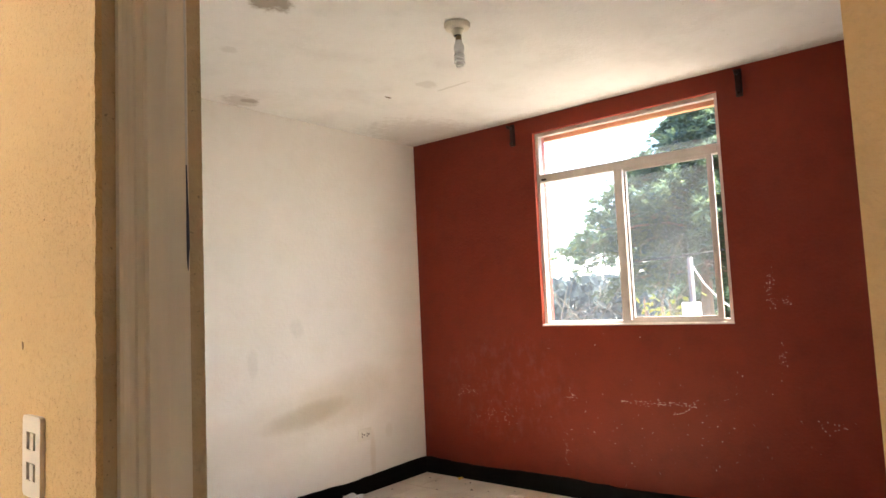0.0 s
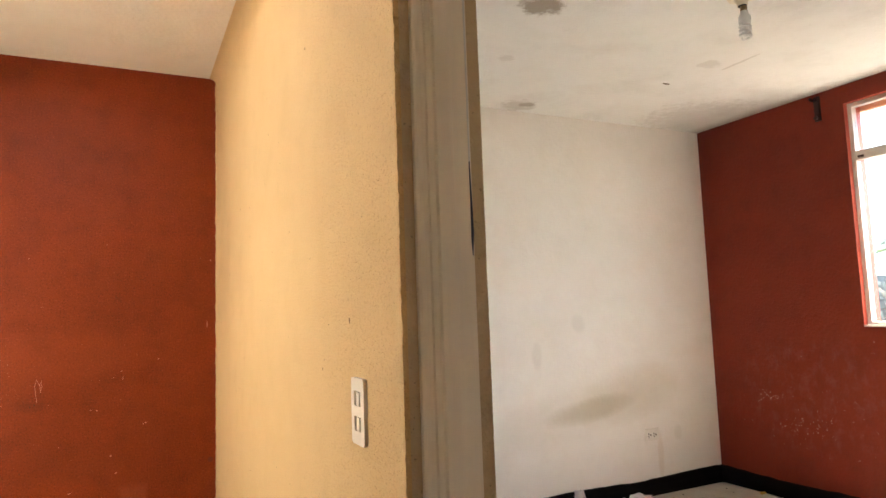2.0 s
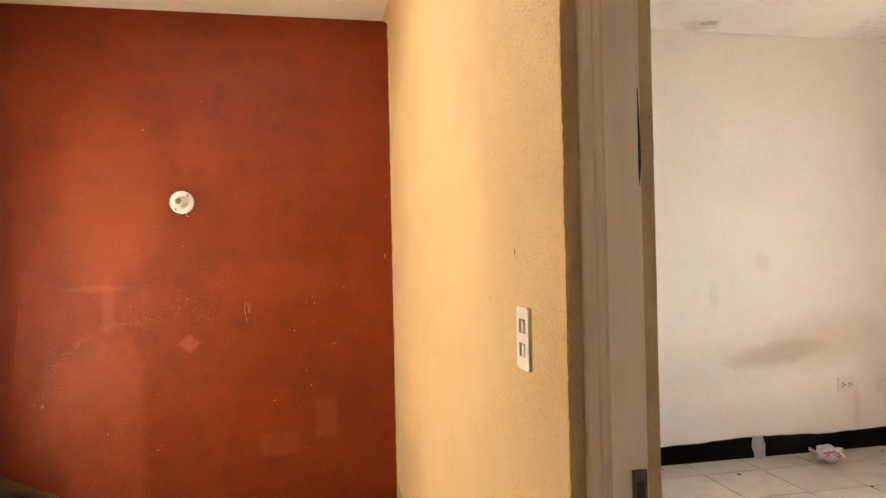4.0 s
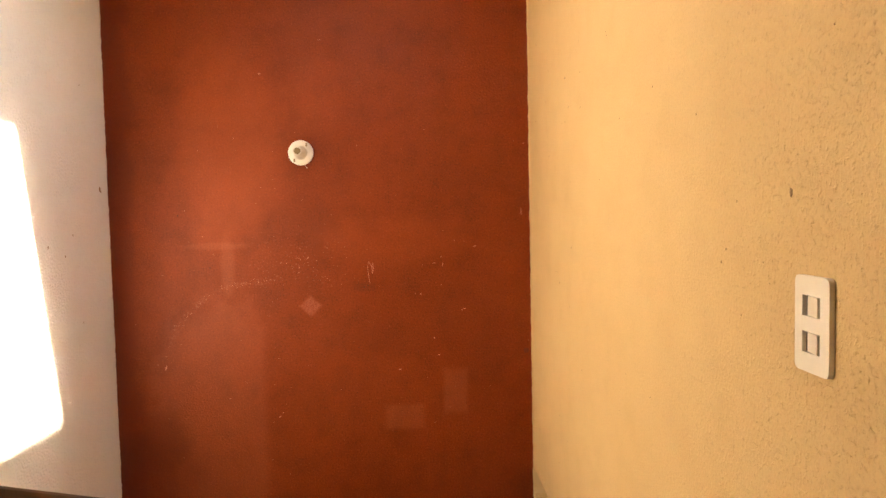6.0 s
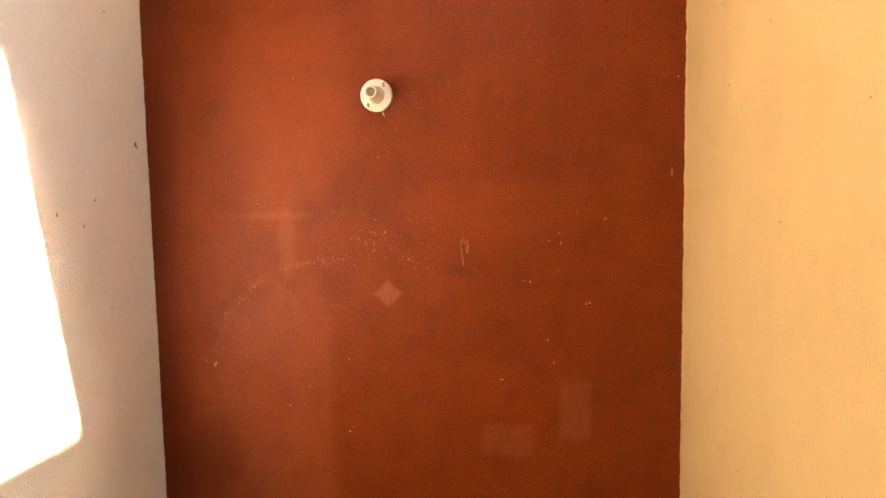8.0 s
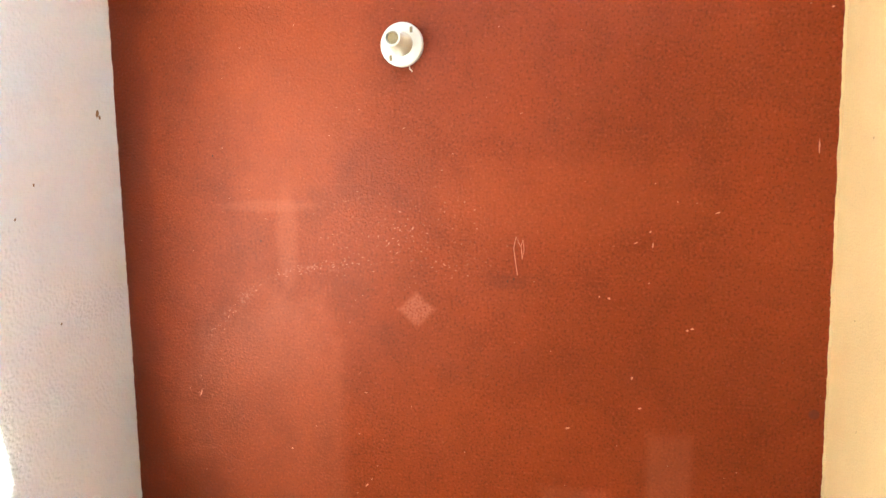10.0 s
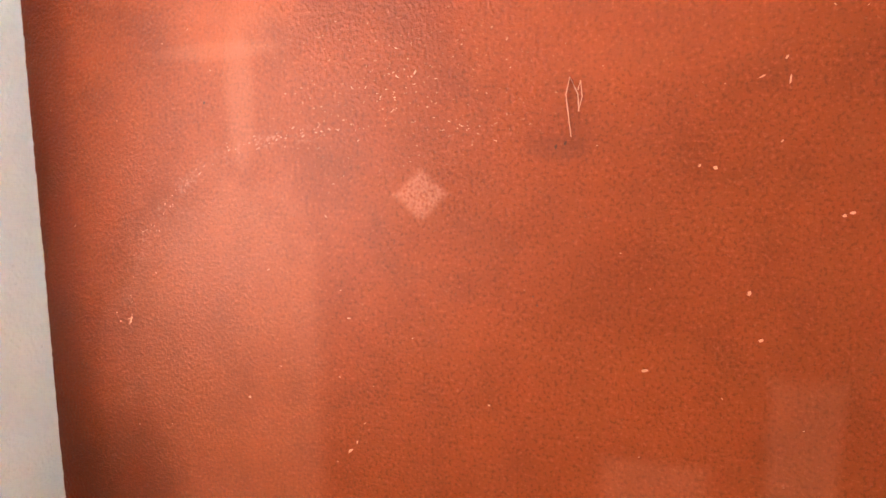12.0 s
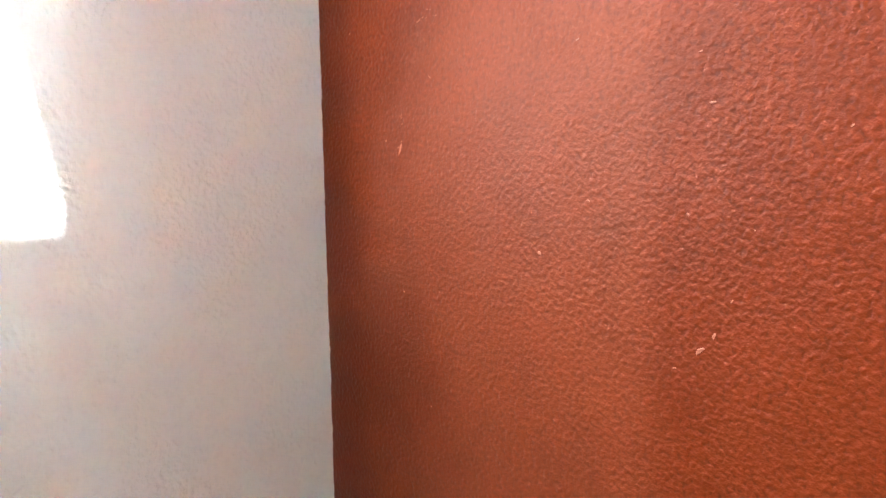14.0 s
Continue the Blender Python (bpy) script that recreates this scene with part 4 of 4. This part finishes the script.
def red_wall_wear():
    rng = random.Random(11)
    u, v, n = Vector((1, 0, 0)), Vector((0, 0, 1)), Vector((0, -1, 0))
    bm = bmesh.new()
    at = lambda x, z: Vector((x, -0.0016, z))
    single = ((-0.596, 0.465, 0.0035, 2.2, 0.1), (-1.629, 0.498, 0.003, 5.0, 1.2), (-1.663, 0.513, 0.002, 1.5, 0.4), (-1.352, 0.355, 0.0035, 1.3, 0.0),
              (-0.441, 0.603, 0.004, 1.6, 1.2), (-0.421, 0.527, 0.0035, 1.8, 0.6), (-1.136, 0.266, 0.003, 3.0, 0.8), (-1.121, 0.285, 0.002, 3.0, 1.2),
              (-0.498, 0.801, 0.0042, 1.3, 0.2), (-0.521, 0.805, 0.0035, 1.3, 0.8), (-0.303, 0.731, 0.003, 2.2, 0.2), (-0.314, 0.727, 0.003, 1.6, 0.5),
              (-0.403, 0.965, 0.003, 1.8, 1.0), (-0.397, 0.933, 0.0025, 5.0, 1.5), (-0.436, 0.938, 0.002, 5.0, 0.5), (-0.99, 0.973, 0.003, 2.0, 0.9),
              (-0.045, 1.156, 0.0025, 9.0, 1.57), (-0.03, 1.459, 0.004, 1.3, 0.3), (-1.521, 1.191, 0.0025, 1.5, 0.5), (-0.862, 0.381, 0.002, 1.5, 0.0),
              (-1.177, 1.778, 0.003, 4.0, 0.3), (-0.913, 1.92, 0.002, 4.0, 0.2), (-0.254, 1.009, 0.002, 4.0, 0.3))
    for x, z, s, l, t in single:
        chip_into(bm, at(x, z), u, v, n, s * 0.8, rng, l, t)
    # rubbed arc of specks
    for i in range(70):
        f = rng.random()
        a = math.pi * (1.02 - 0.52 * f)
        x = -1.187 + 0.445 * math.cos(a) + rng.gauss(0, 0.010)
        z = 0.482 + 0.390 * math.sin(a) + rng.gauss(0, 0.010)
        if f < 0.35 and rng.random() < 0.6:
            continue
        chip_into(bm, at(x, z), u, v, n, rng.uniform(0.0005, 0.0010), rng, rng.uniform(1.5, 4.0), rng.uniform(0.2, 1.0))
    for cx, cz, sx_, sz_, k in ((-1.035, 0.943, 0.05, 0.03, 30), (-0.913, 0.877, 0.03, 0.012, 14), (-1.207, 0.877, 0.05, 0.008, 16), (-0.9, 1.1, 0.5, 0.3, 50), (-0.9, 0.5, 0.5, 0.3, 40)):
        for i in range(k):
            chip_into(bm, at(rng.gauss(cx, sx_), rng.gauss(cz, sz_)), u, v, n, rng.uniform(0.0005, 0.0012), rng, rng.uniform(1.5, 4), rng.uniform(-1, 1))
    part("paint_chips", bm, mat_chip_red, wall_end, "small pale chips in the red paint", kind="stuff")
    bm = bmesh.new()
    y = -0.0024
    tube(bm, [(-0.721, y, 0.855), (-0.726, y, 0.892), (-0.73, y, 0.923), (-0.724, y, 0.952), (-0.716, y, 0.934), (-0.711, y, 0.924), (-0.709, y, 0.896)], 0.0010, 5)
    tube(bm, [(-0.71, y, 0.896), (-0.704, y, 0.919), (-0.707, y, 0.946), (-0.711, y, 0.93)], 0.0010, 5)
    part("scratch", bm, mat_chip_red, wall_end, "pale looping scratch in the paint")
    bm = bmesh.new()
    for x, z, s in ((-0.776, 0.568, 0.002), (-0.783, 0.584, 0.0015), (-1.552, 1.171, 0.003), (-0.746, 0.839, 0.003), (-0.73, 0.845, 0.003), (-1.42, 0.938, 0.003)):
        chip_into(bm, at(x, z), u, v, n, s, rng, 1.4, 1.2)
    part("dark_spots", bm, mat_pit, wall_end, "small dark pits", kind="stuff")


def side_wear():
    rng = random.Random(5)
    u, v = Vector((0, 1, 0)), Vector((0, 0, 1))
    bm = bmesh.new()
    for y, z, s, l in ((-0.721, 1.591, 0.004, 1.3), (-0.926, 1.565, 0.0025, 1.3), (-1.314, 1.370, 0.0025, 1.4), (-0.435, 1.361, 0.0035, 1.6), (-1.128, 1.233, 0.0025, 1.3),
                       (-1.734, 1.828, 0.004, 1.3), (-0.02, 2.188, 0.008, 1.0), (-1.849, 1.061, 0.003, 1.5), (-2.045, 1.165, 0.0055, 1.8), (-0.6, 0.9, 0.0025, 1.5)):
        chip_into(bm, Vector((-0.0004, y, z)), u, v, Vector((-1, 0, 0)), s * 0.75, rng, l, 1.2)
    for i in range(60):
        chip_into(bm, Vector((-0.0004, rng.uniform(-2.2, -0.1), rng.uniform(0.2, 2.2))), u, v, Vector((-1, 0, 0)), rng.uniform(0.0008, 0.002), rng, 1.6, rng.uniform(0, 2))
    part("pits", bm, mat_dirt, wall_partition, "small brown pits in the cream plaster", kind="stuff")
    bm = bmesh.new()
    for y, z, s, l in ((-0.071, 1.290, 0.006, 2.0), (-0.064, 1.279, 0.004, 1.5), (-0.471, 1.06, 0.003, 3.0), (-0.30, 1.10, 0.003, 2.0), (-0.36, 1.02, 0.002, 2.5), (-0.25, 0.75, 0.0025, 1.5), (-0.2, 1.7, 0.003, 1.5)):
        chip_into(bm, Vector((LX + 0.0020, y, z)), u, v, Vector((1, 0, 0)), s, rng, l, 1.3)
    part("dark_marks", bm, mat_dirt, wall_side, "small dark marks on the white wall", kind="stuff")


def window_wall_wear():
    rng = random.Random(7)
    u, v, n = Vector((0, -1, 0)), Vector((0, 0, 1)), Vector((-1, 0, 0))
    bm = bmesh.new()
    at = lambda y, z: Vector((WX - 0.0004, y, z))
    for i in range(70):
        chip_into(bm, at(-1.58 - 0.42 * rng.random(), 0.588 + rng.gauss(0, 0.007)), u, v, n, rng.uniform(0.0007, 0.0022), rng, rng.uniform(1.5, 4), rng.uniform(-0.4, 0.2))
    for i in range(9):
        chip_into(bm, at(-1.88 - 0.13 * i / 8, 0.535 + 0.08 * (i / 8) ** 2), u, v, n, 0.0020, rng, 3.0, 0.4)
    for cy, cz, sy_, sz_, k in ((-2.41, 1.18, 0.012, 0.05, 22), (-2.47, 1.13, 0.02, 0.02, 8), (-2.44, 0.87, 0.008, 0.04, 10), (-2.63, 0.53, 0.05, 0.02, 10), (-1.22, 0.28, 0.02, 0.06, 12),
                                (-0.50, 0.60, 0.08, 0.02, 20), (-0.72, 0.43, 0.10, 0.04, 24), (-1.25, 0.59, 0.05, 0.02, 10), (-1.6, 0.45, 0.4, 0.16, 24), (-2.2, 0.4, 0.3, 0.2, 16), (-1.3, 0.93, 0.5, 0.05, 10)):
        for i in range(k * 2):
            chip_into(bm, at(rng.gauss(cy, sy_), rng.gauss(cz, sz_)), u, v, n, rng.uniform(0.0006, 0.0022), rng, rng.uniform(1, 2.6), rng.uniform(-1, 1))
    part("paint_chips", bm, mat_chip_wht, wall_window, "pale chips and scratches in the deep red paint", kind="stuff")


red_wall_wear()
side_wear()
window_wall_wear()


# ---- litter on the bedroom floor ----
mat_yellow = simple("yellow_plastic", (0.75, 0.50, 0.05), 0.4)
mat_red_print = simple("faded_red_print", (0.55, 0.13, 0.17), 0.5)
mat_paper = simple("white_wrapper", (0.74, 0.68, 0.66), 0.4)
mat_crumb = simple("dark_crumb", (0.10, 0.07, 0.05), 0.9)


def crumple(name, at, size, material, label, category, seed, squash=0.5, stretch=1.0):
    rng = random.Random(seed)
    bm = bmesh.new()
    bmesh.ops.create_icosphere(bm, subdivisions=3, radius=1.0)
    for w in bm.verts:
        k = 1 + 0.55 * noise.noise(w.co * 1.7 + Vector((seed, 0, 0))) + 0.25 * noise.noise(w.co * 5 + Vector((0, seed, 0)))
        w.co = Vector((w.co.x * size * stretch, w.co.y * size * 0.7, w.co.z * size * squash)) * k
    low = min(w.co.z for w in bm.verts)
    for w in bm.verts:
        w.co += Vector(at) - Vector((0, 0, low))
    return thing(name, bm, material, label, category)


wrapper = crumple("snack_wrapper", (2.28, -0.26, 0.0), 0.062, mat_paper, "crumpled white and red snack wrapper on the tiles", "wrapper", 4, 0.62, 1.25)
bm = bmesh.new()
for i in range(5):
    y0 = -0.315 + i * 0.012
    pts = [(2.225 + 0.022 * k, y0 + 0.004 * math.sin(k), 0.066 + 0.016 * math.sin(k * 0.9 + i) - 0.006 * abs(k - 2)) for k in range(5)]
    tube(bm, pts, 0.0042, 5)
part("printed_stripe", bm, mat_red_print, wrapper, "red printed stripes")
bm = bmesh.new()
fan = [(2.225, -0.262, 0.062), (2.235, -0.285, 0.040), (2.160, -0.300, 0.088), (2.150, -0.275, 0.094), (2.172, -0.250, 0.072)]
lo = [bm.verts.new(p) for p in fan]
hi = [bm.verts.new((x, y, z + 0.006)) for x, y, z in fan]
bm.faces.new(lo)
bm.faces.new(hi)
for i in range(5):
    bm.faces.new((lo[i], lo[(i + 1) % 5], hi[(i + 1) % 5], hi[i]))
part("twisted_end", bm, mat_paper, wrapper)
# upright crumpled film leaning on the skirting
bm = bmesh.new()
cols, rows_ = 9, 12
grid = []
for j in range(rows_):
    row = []
    for i in range(cols):
        w = 0.050 * (1.0 - 0.12 * math.sin(j * 0.8))
        x = 1.985 + (i / (cols - 1) - 0.5) * 2 * w * 0.75
        d = 0.022 * math.sin(math.pi * i / (cols - 1)) + 0.010 * noise.noise(Vector((i * 0.7, j * 0.5, 2)))
        row.append(bm.verts.new((x, NY - 0.014 - abs(d) - 0.02 * (1 - j / rows_), 0.0005 + 0.125 * j / (rows_ - 1))))
    grid.append(row)
for r, s in zip(grid, grid[1:]):
    for i in range(cols - 1):
        bm.faces.new((r[i], r[i + 1], s[i + 1], s[i]))
bmesh.ops.solidify(bm, geom=bm.faces[:], thickness=0.0015)
thing("plastic_bag", bm, mat_film, "crumpled translucent plastic bag against the black skirting", "plastic bag", smooth=True)
crumple("plastic_scrap", (3.127, -0.406, 0.0), 0.018, mat_yellow, "small yellow plastic scrap on the tiles", "scrap", 9, 0.4, 1.2)
comb = holder("comb", (3.03, -0.94, 0.0), "short white plastic comb lying on the tiles", "comb")
part("comb_back", boxes(((2.985, -0.985, 0.0), (3.000, -0.880, 0.006)), bevel=0.0015), mat_outlet, comb)
for i in range(7):
    part("tooth", boxes(((3.000, -0.982 + 0.0155 * i, 0.0005), (3.030, -0.974 + 0.0155 * i, 0.0045))), mat_outlet, comb)
rng = random.Random(21)
bm = bmesh.new()
for x, y, s in [(2.55, -0.35, 0.007), (2.86, -0.42, 0.006), (2.97, -0.62, 0.008), (1.72, -0.30, 0.010), (2.72, -0.16, 0.006), (3.05, -0.20, 0.006)] + [(rng.uniform(0.3, 3.1), rng.uniform(-1.6, -0.13), rng.uniform(0.002, 0.006)) for _ in range(45)]:
    chip_into(bm, Vector((x, y, 0.0005)), Vector((1, 0, 0)), Vector((0, 1, 0)), Vector((0, 0, 2.0)), s, rng, 1.5, rng.uniform(0, 3))
thing("floor_debris", bm, mat_crumb, "dark crumbs scattered on the tiles", "debris", "stuff")


# ---- outside the window ----
mat_ground = simple("dry_grass_ground", (0.13, 0.12, 0.10), 0.95, 0.0, 0.35, 0.8, 0.3)
mat_bark = simple("grey_brown_bark", (0.16, 0.11, 0.075), 0.9, 0.0, 0.3, 15.0, 0.5)
mat_twig = simple("dry_straw_twigs", (0.13, 0.115, 0.085), 0.9, 0.0, 0.25, 10.0)
mat_box = simple("white_meter_box", (0.80, 0.79, 0.77), 0.5)
mat_post = simple("grey_metal_post", (0.055, 0.05, 0.065), 0.6, 0.0)
mat_cable = simple("black_cable", (0.03, 0.03, 0.03), 0.6)
mat_white_cable = simple("pale_cable", (0.6, 0.6, 0.6), 0.6)


def leaf_material(name, a, c):
    m, nt, b, pos = start_material(name, 0.7, 0.0, 0.06)
    g = nt.nodes.new("ShaderNodeNewGeometry")
    col = mix(nt, g.outputs["Random Per Island"], a, c)
    big = noise_node(nt, pos, 0.9, 3.0)
    col = mix(nt, ramp(nt, big, 0.4, 0.7), col, tuple((p + q) * 0.4 for p, q in zip(a, c)))
    finish(nt, b, col)
    thin = nt.nodes.new("ShaderNodeBsdfTranslucent")
    nt.links.new(col, thin.inputs["Color"])
    both = nt.nodes.new("ShaderNodeMixShader")
    both.inputs[0].default_value = 0.5
    nt.links.new(b.outputs[0], both.inputs[1])
    nt.links.new(thin.outputs[0], both.inputs[2])
    nt.links.new(both.outputs[0], nt.nodes["Material Output"].inputs["Surface"])
    return m


mat_needles = leaf_material("blue_green_needles", (0.045, 0.095, 0.105), (0.15, 0.19, 0.07))
# distance haze is mixed into this leaf colour
mat_woods = leaf_material("haze_tinted_foliage", (0.055, 0.078, 0.092), (0.085, 0.105, 0.10))
mat_leaves = leaf_material("yellow_green_leaves", (0.10, 0.13, 0.02), (0.24, 0.22, 0.03))

bm = bmesh.new()
R = 1500.0
ring = [bm.verts.new((20 + R * math.cos(a), R * math.sin(a), LOW - 0.16)) for a in (2 * math.pi * i / 48 for i in range(48))]
bm.faces.new(ring)
thing("ground", bm, mat_ground, "dry grassy ground below the window", "ground", "structure")


def conifer(at, height, spread, seed, low, boughs):
    rng = random.Random(seed)
    at = Vector(at)
    tree = holder("tree", at, "tall blue-green conifer with feathery drooping branches", "tree")
    bm = bmesh.new()
    tube(bm, [at + Vector((0.06 * math.sin(i), 0.05 * math.cos(2 * i), height * i / 8)) for i in range(9)], 0.17, 10, 0.15)
    verts, faces = [], []
    for k in range(boughs):
        f = rng.uniform(low, 0.99)
        z = height * f
        a = rng.uniform(0, 2 * math.pi)
        reach = min(1.05 * height * (1.0 - f), spread * (0.6 + 0.4 * min(1.0, (f - low) * 8))) * rng.uniform(0.45, 1.08) + 0.10
        d = Vector((math.cos(a), math.sin(a), 0))
        p0 = at + Vector((0, 0, z))
        pts = [p0 + d * reach * s + Vector((0, 0, 0.30 * reach * s - 0.42 * reach * s * s)) for s in (0, 0.3, 0.6, 0.85, 1.0)]
        tube(bm, pts, 0.028 * (1.1 - f) + 0.008, 5, 0.25)
        for s in range(int(10 + reach * 17)):
            q = rng.uniform(0.06, 1.04)
            i = min(3, int(q * 4))
            base = pts[i].lerp(pts[i + 1], q * 4 - i) + Vector((rng.gauss(0, 0.05), rng.gauss(0, 0.05), rng.gauss(0, 0.05)))
            out = (d + Vector((rng.uniform(-0.9, 0.9), rng.uniform(-0.9, 0.9), rng.uniform(-0.5, 0.35)))).normalized()
            length = rng.uniform(0.10, 0.28)
            for w in range(28):
                o = (out + Vector((rng.gauss(0, 0.45), rng.gauss(0, 0.45), rng.gauss(-0.08, 0.35)))).normalized()
                sd = o.orthogonal().normalized()
                sd.rotate(Matrix.Rotation(rng.uniform(0, 6.28), 3, o))
                r0 = base + out * length * rng.uniform(0, 0.6)
                n = len(verts)
                lw = rng.uniform(0.006, 0.013)
                ln = length * rng.uniform(0.35, 0.7)
                verts += [r0 - sd * lw * 0.4, r0 + o * ln * 0.5 + sd * lw, r0 + o * ln, r0 + o * ln * 0.5 - sd * lw]
                faces.append((n, n + 1, n + 2, n + 3))
    part("trunk", bm, mat_bark, tree, "grey brown trunk and limbs")
    me = bpy.data.meshes.new("crown")
    me.from_pydata([tuple(v) for v in verts], [], faces)
    me.materials.append(mat_needles)
    ob = new("crown", me)
    ob.parent = tree
    ob.matrix_parent_inverse = Matrix.Translation(at).inverted()
    tagged(ob, "feathery blue-green needles", kind="stuff")
    return tree


def bare_shrub(at, height, spread, seed):
    rng = random.Random(seed)
    at = Vector(at)
    bm = bmesh.new()

    def grow(p, d, length, r, depth):
        pts = [p]
        for k in range(4):
            d = (d + Vector((rng.gauss(0, 0.22), rng.gauss(0, 0.22), rng.gauss(0.02, 0.18)))).normalized()
            pts.append(pts[-1] + d * length / 4)
        tube(bm, pts, r, 4, 0.4)
        if depth:
            for k in range(rng.randint(3, 5)):
                q = pts[rng.randint(1, 4)]
                nd_ = (d + Vector((rng.gauss(0, 0.75), rng.gauss(0, 0.75), rng.gauss(0, 0.55)))).normalized()
                grow(q, nd_, length * rng.uniform(0.5, 0.8), r * 0.55, depth - 1)

    for k in range(15):
        a = rng.uniform(0, 6.28)
        grow(at, Vector((math.cos(a) * spread, math.sin(a) * spread, 1.0)).normalized(), height * 0.55, 0.028, 3)
    return thing("bare_shrub", bm, mat_twig, "tangled leafless shrub with pale dry branches", "shrub")


def leafy_plant(at, height, seed):
    rng = random.Random(seed)
    at = Vector(at)
    plant = holder("leafy_plant", at, "small shrub with bright yellow-green leaves", "shrub")
    bm = bmesh.new()
    leaves = bmesh.new()
    for k in range(16):
        a = rng.uniform(0, 6.28)
        tip = at + Vector((0.34 * math.cos(a) * rng.random(), 0.34 * math.sin(a) * rng.random(), height * rng.uniform(0.86, 1.0)))
        pts = [at, at.lerp(tip, 0.5) + Vector((0, 0, 0.02)), tip]
        tube(bm, pts, 0.016, 5, 0.3)
        for s in range(26):
            q = rng.uniform(0.80, 1.0)
            base = pts[1].lerp(pts[2], (q - 0.5) * 2) + Vector((rng.gauss(0, 0.07), rng.gauss(0, 0.07), rng.gauss(0, 0.05)))
            o = Vector((rng.gauss(0, 1), rng.gauss(0, 1), rng.gauss(0, 0.6))).normalized()
            sd = o.orthogonal().normalized()
            ln, lw = rng.uniform(0.05, 0.09), rng.uniform(0.014, 0.025)
            v4 = [leaves.verts.new(w) for w in (base, base + o * ln * 0.5 + sd * lw, base + o * ln, base + o * ln * 0.5 - sd * lw)]
            leaves.faces.new(v4)
    part("stems", bm, mat_bark, plant)
    part("leaves", leaves, mat_leaves, plant, "yellow-green pointed leaves", kind="stuff")
    return plant


GZ = LOW - 0.16


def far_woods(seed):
    """A belt of trees across the valley, tinted with haze: many leaf clumps over an uneven line."""
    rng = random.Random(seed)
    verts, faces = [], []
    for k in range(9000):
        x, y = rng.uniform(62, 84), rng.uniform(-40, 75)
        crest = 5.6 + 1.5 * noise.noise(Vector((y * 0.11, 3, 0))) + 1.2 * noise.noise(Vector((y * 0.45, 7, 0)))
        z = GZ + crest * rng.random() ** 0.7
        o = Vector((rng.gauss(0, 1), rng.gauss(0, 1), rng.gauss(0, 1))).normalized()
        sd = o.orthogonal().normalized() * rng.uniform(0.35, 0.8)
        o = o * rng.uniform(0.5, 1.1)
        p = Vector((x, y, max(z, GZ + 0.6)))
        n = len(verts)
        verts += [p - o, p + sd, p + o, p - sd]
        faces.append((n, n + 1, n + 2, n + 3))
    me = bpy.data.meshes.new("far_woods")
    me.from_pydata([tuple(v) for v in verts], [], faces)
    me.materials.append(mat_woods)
    return tagged(new("far_woods", me), "haze-tinted blue-green belt of trees across the valley", "woods", kind="stuff")


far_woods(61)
conifer((10.1, 0.08, GZ), 7.12, 2.15, 3, 0.60, 330)
conifer((13.6, 0.9, GZ), 4.9, 1.9, 17, 0.50, 200)
bare_shrub((6.9, 0.45, GZ), 4.7, 0.5, 6)
bare_shrub((8.2, -0.6, GZ), 4.0, 0.5, 16)
leafy_plant((5.6, -0.95, GZ), 4.13, 8)
meter = holder("meter_post", (4.82, -1.455, GZ), "grey metal post carrying a white box", "post")
bm = bmesh.new()
tube(bm, [(4.85, -1.46, GZ), (4.85, -1.46, 1.46)], 0.022, 10)
part("pole", bm, mat_post, meter, smooth=True)
part("box", boxes(((4.76, -1.53, 0.93), (4.83, -1.40, 1.105)), bevel=0.006), mat_box, meter, "white box")
bm = bmesh.new()
tube(bm, [(4.85, -1.46, 1.42), (4.90, -1.54, 1.25), (4.92, -1.66, 1.10), (4.90, -1.74, 1.05)], 0.006, 6)
part("cable_drop", bm, mat_white_cable, meter, "pale hanging cable")
bm = bmesh.new()
tube(bm, [(7.44 + 0.30 * (i - 1) , 1.23 - 0.735 * (i - 1), 1.55 + 0.055 * (i - 1) - 0.010 * (i - 1) * (4 - i)) for i in range(-3, 8)], 0.008, 6)
thing("overhead_cable", bm, mat_cable, "thin black overhead cable crossing the garden", "cable")


# ---- floor tiles ----
def tiles(parent, x0, x1, y0, y1, ox, oy, size=0.33, gap=0.005):
    made = {}
    i0, i1 = math.floor((x0 - ox) / size), math.ceil((x1 - ox) / size)
    j0, j1 = math.floor((y0 - oy) / size), math.ceil((y1 - oy) / size)
    for i in range(i0, i1):
        for j in range(j0, j1):
            a, c = max(x0, ox + i * size) , min(x1, ox + (i + 1) * size)
            e_, f_ = max(y0, oy + j * size), min(y1, oy + (j + 1) * size)
            w, d = round(c - a - gap, 4), round(f_ - e_ - gap, 4)
            if w < 0.01 or d < 0.01:
                continue
            if (w, d) not in made:
                made[w, d] = mesh_of("tile", boxes(((-w / 2, -d / 2, -0.009), (w / 2, d / 2, 0.0)), bevel=0.0015), mat_tile)
            ob = new("tile", made[w, d])
            ob.parent = parent
            ob.location = ((a + c) / 2, (e_ + f_) / 2, 0.0)


tiles(floor_room, PT, WX, SY, NY, 1.545, -0.262)
tiles(floor_hall, GUARD_X - 0.05, PT, HY, NOSE, 1.545, -0.262)
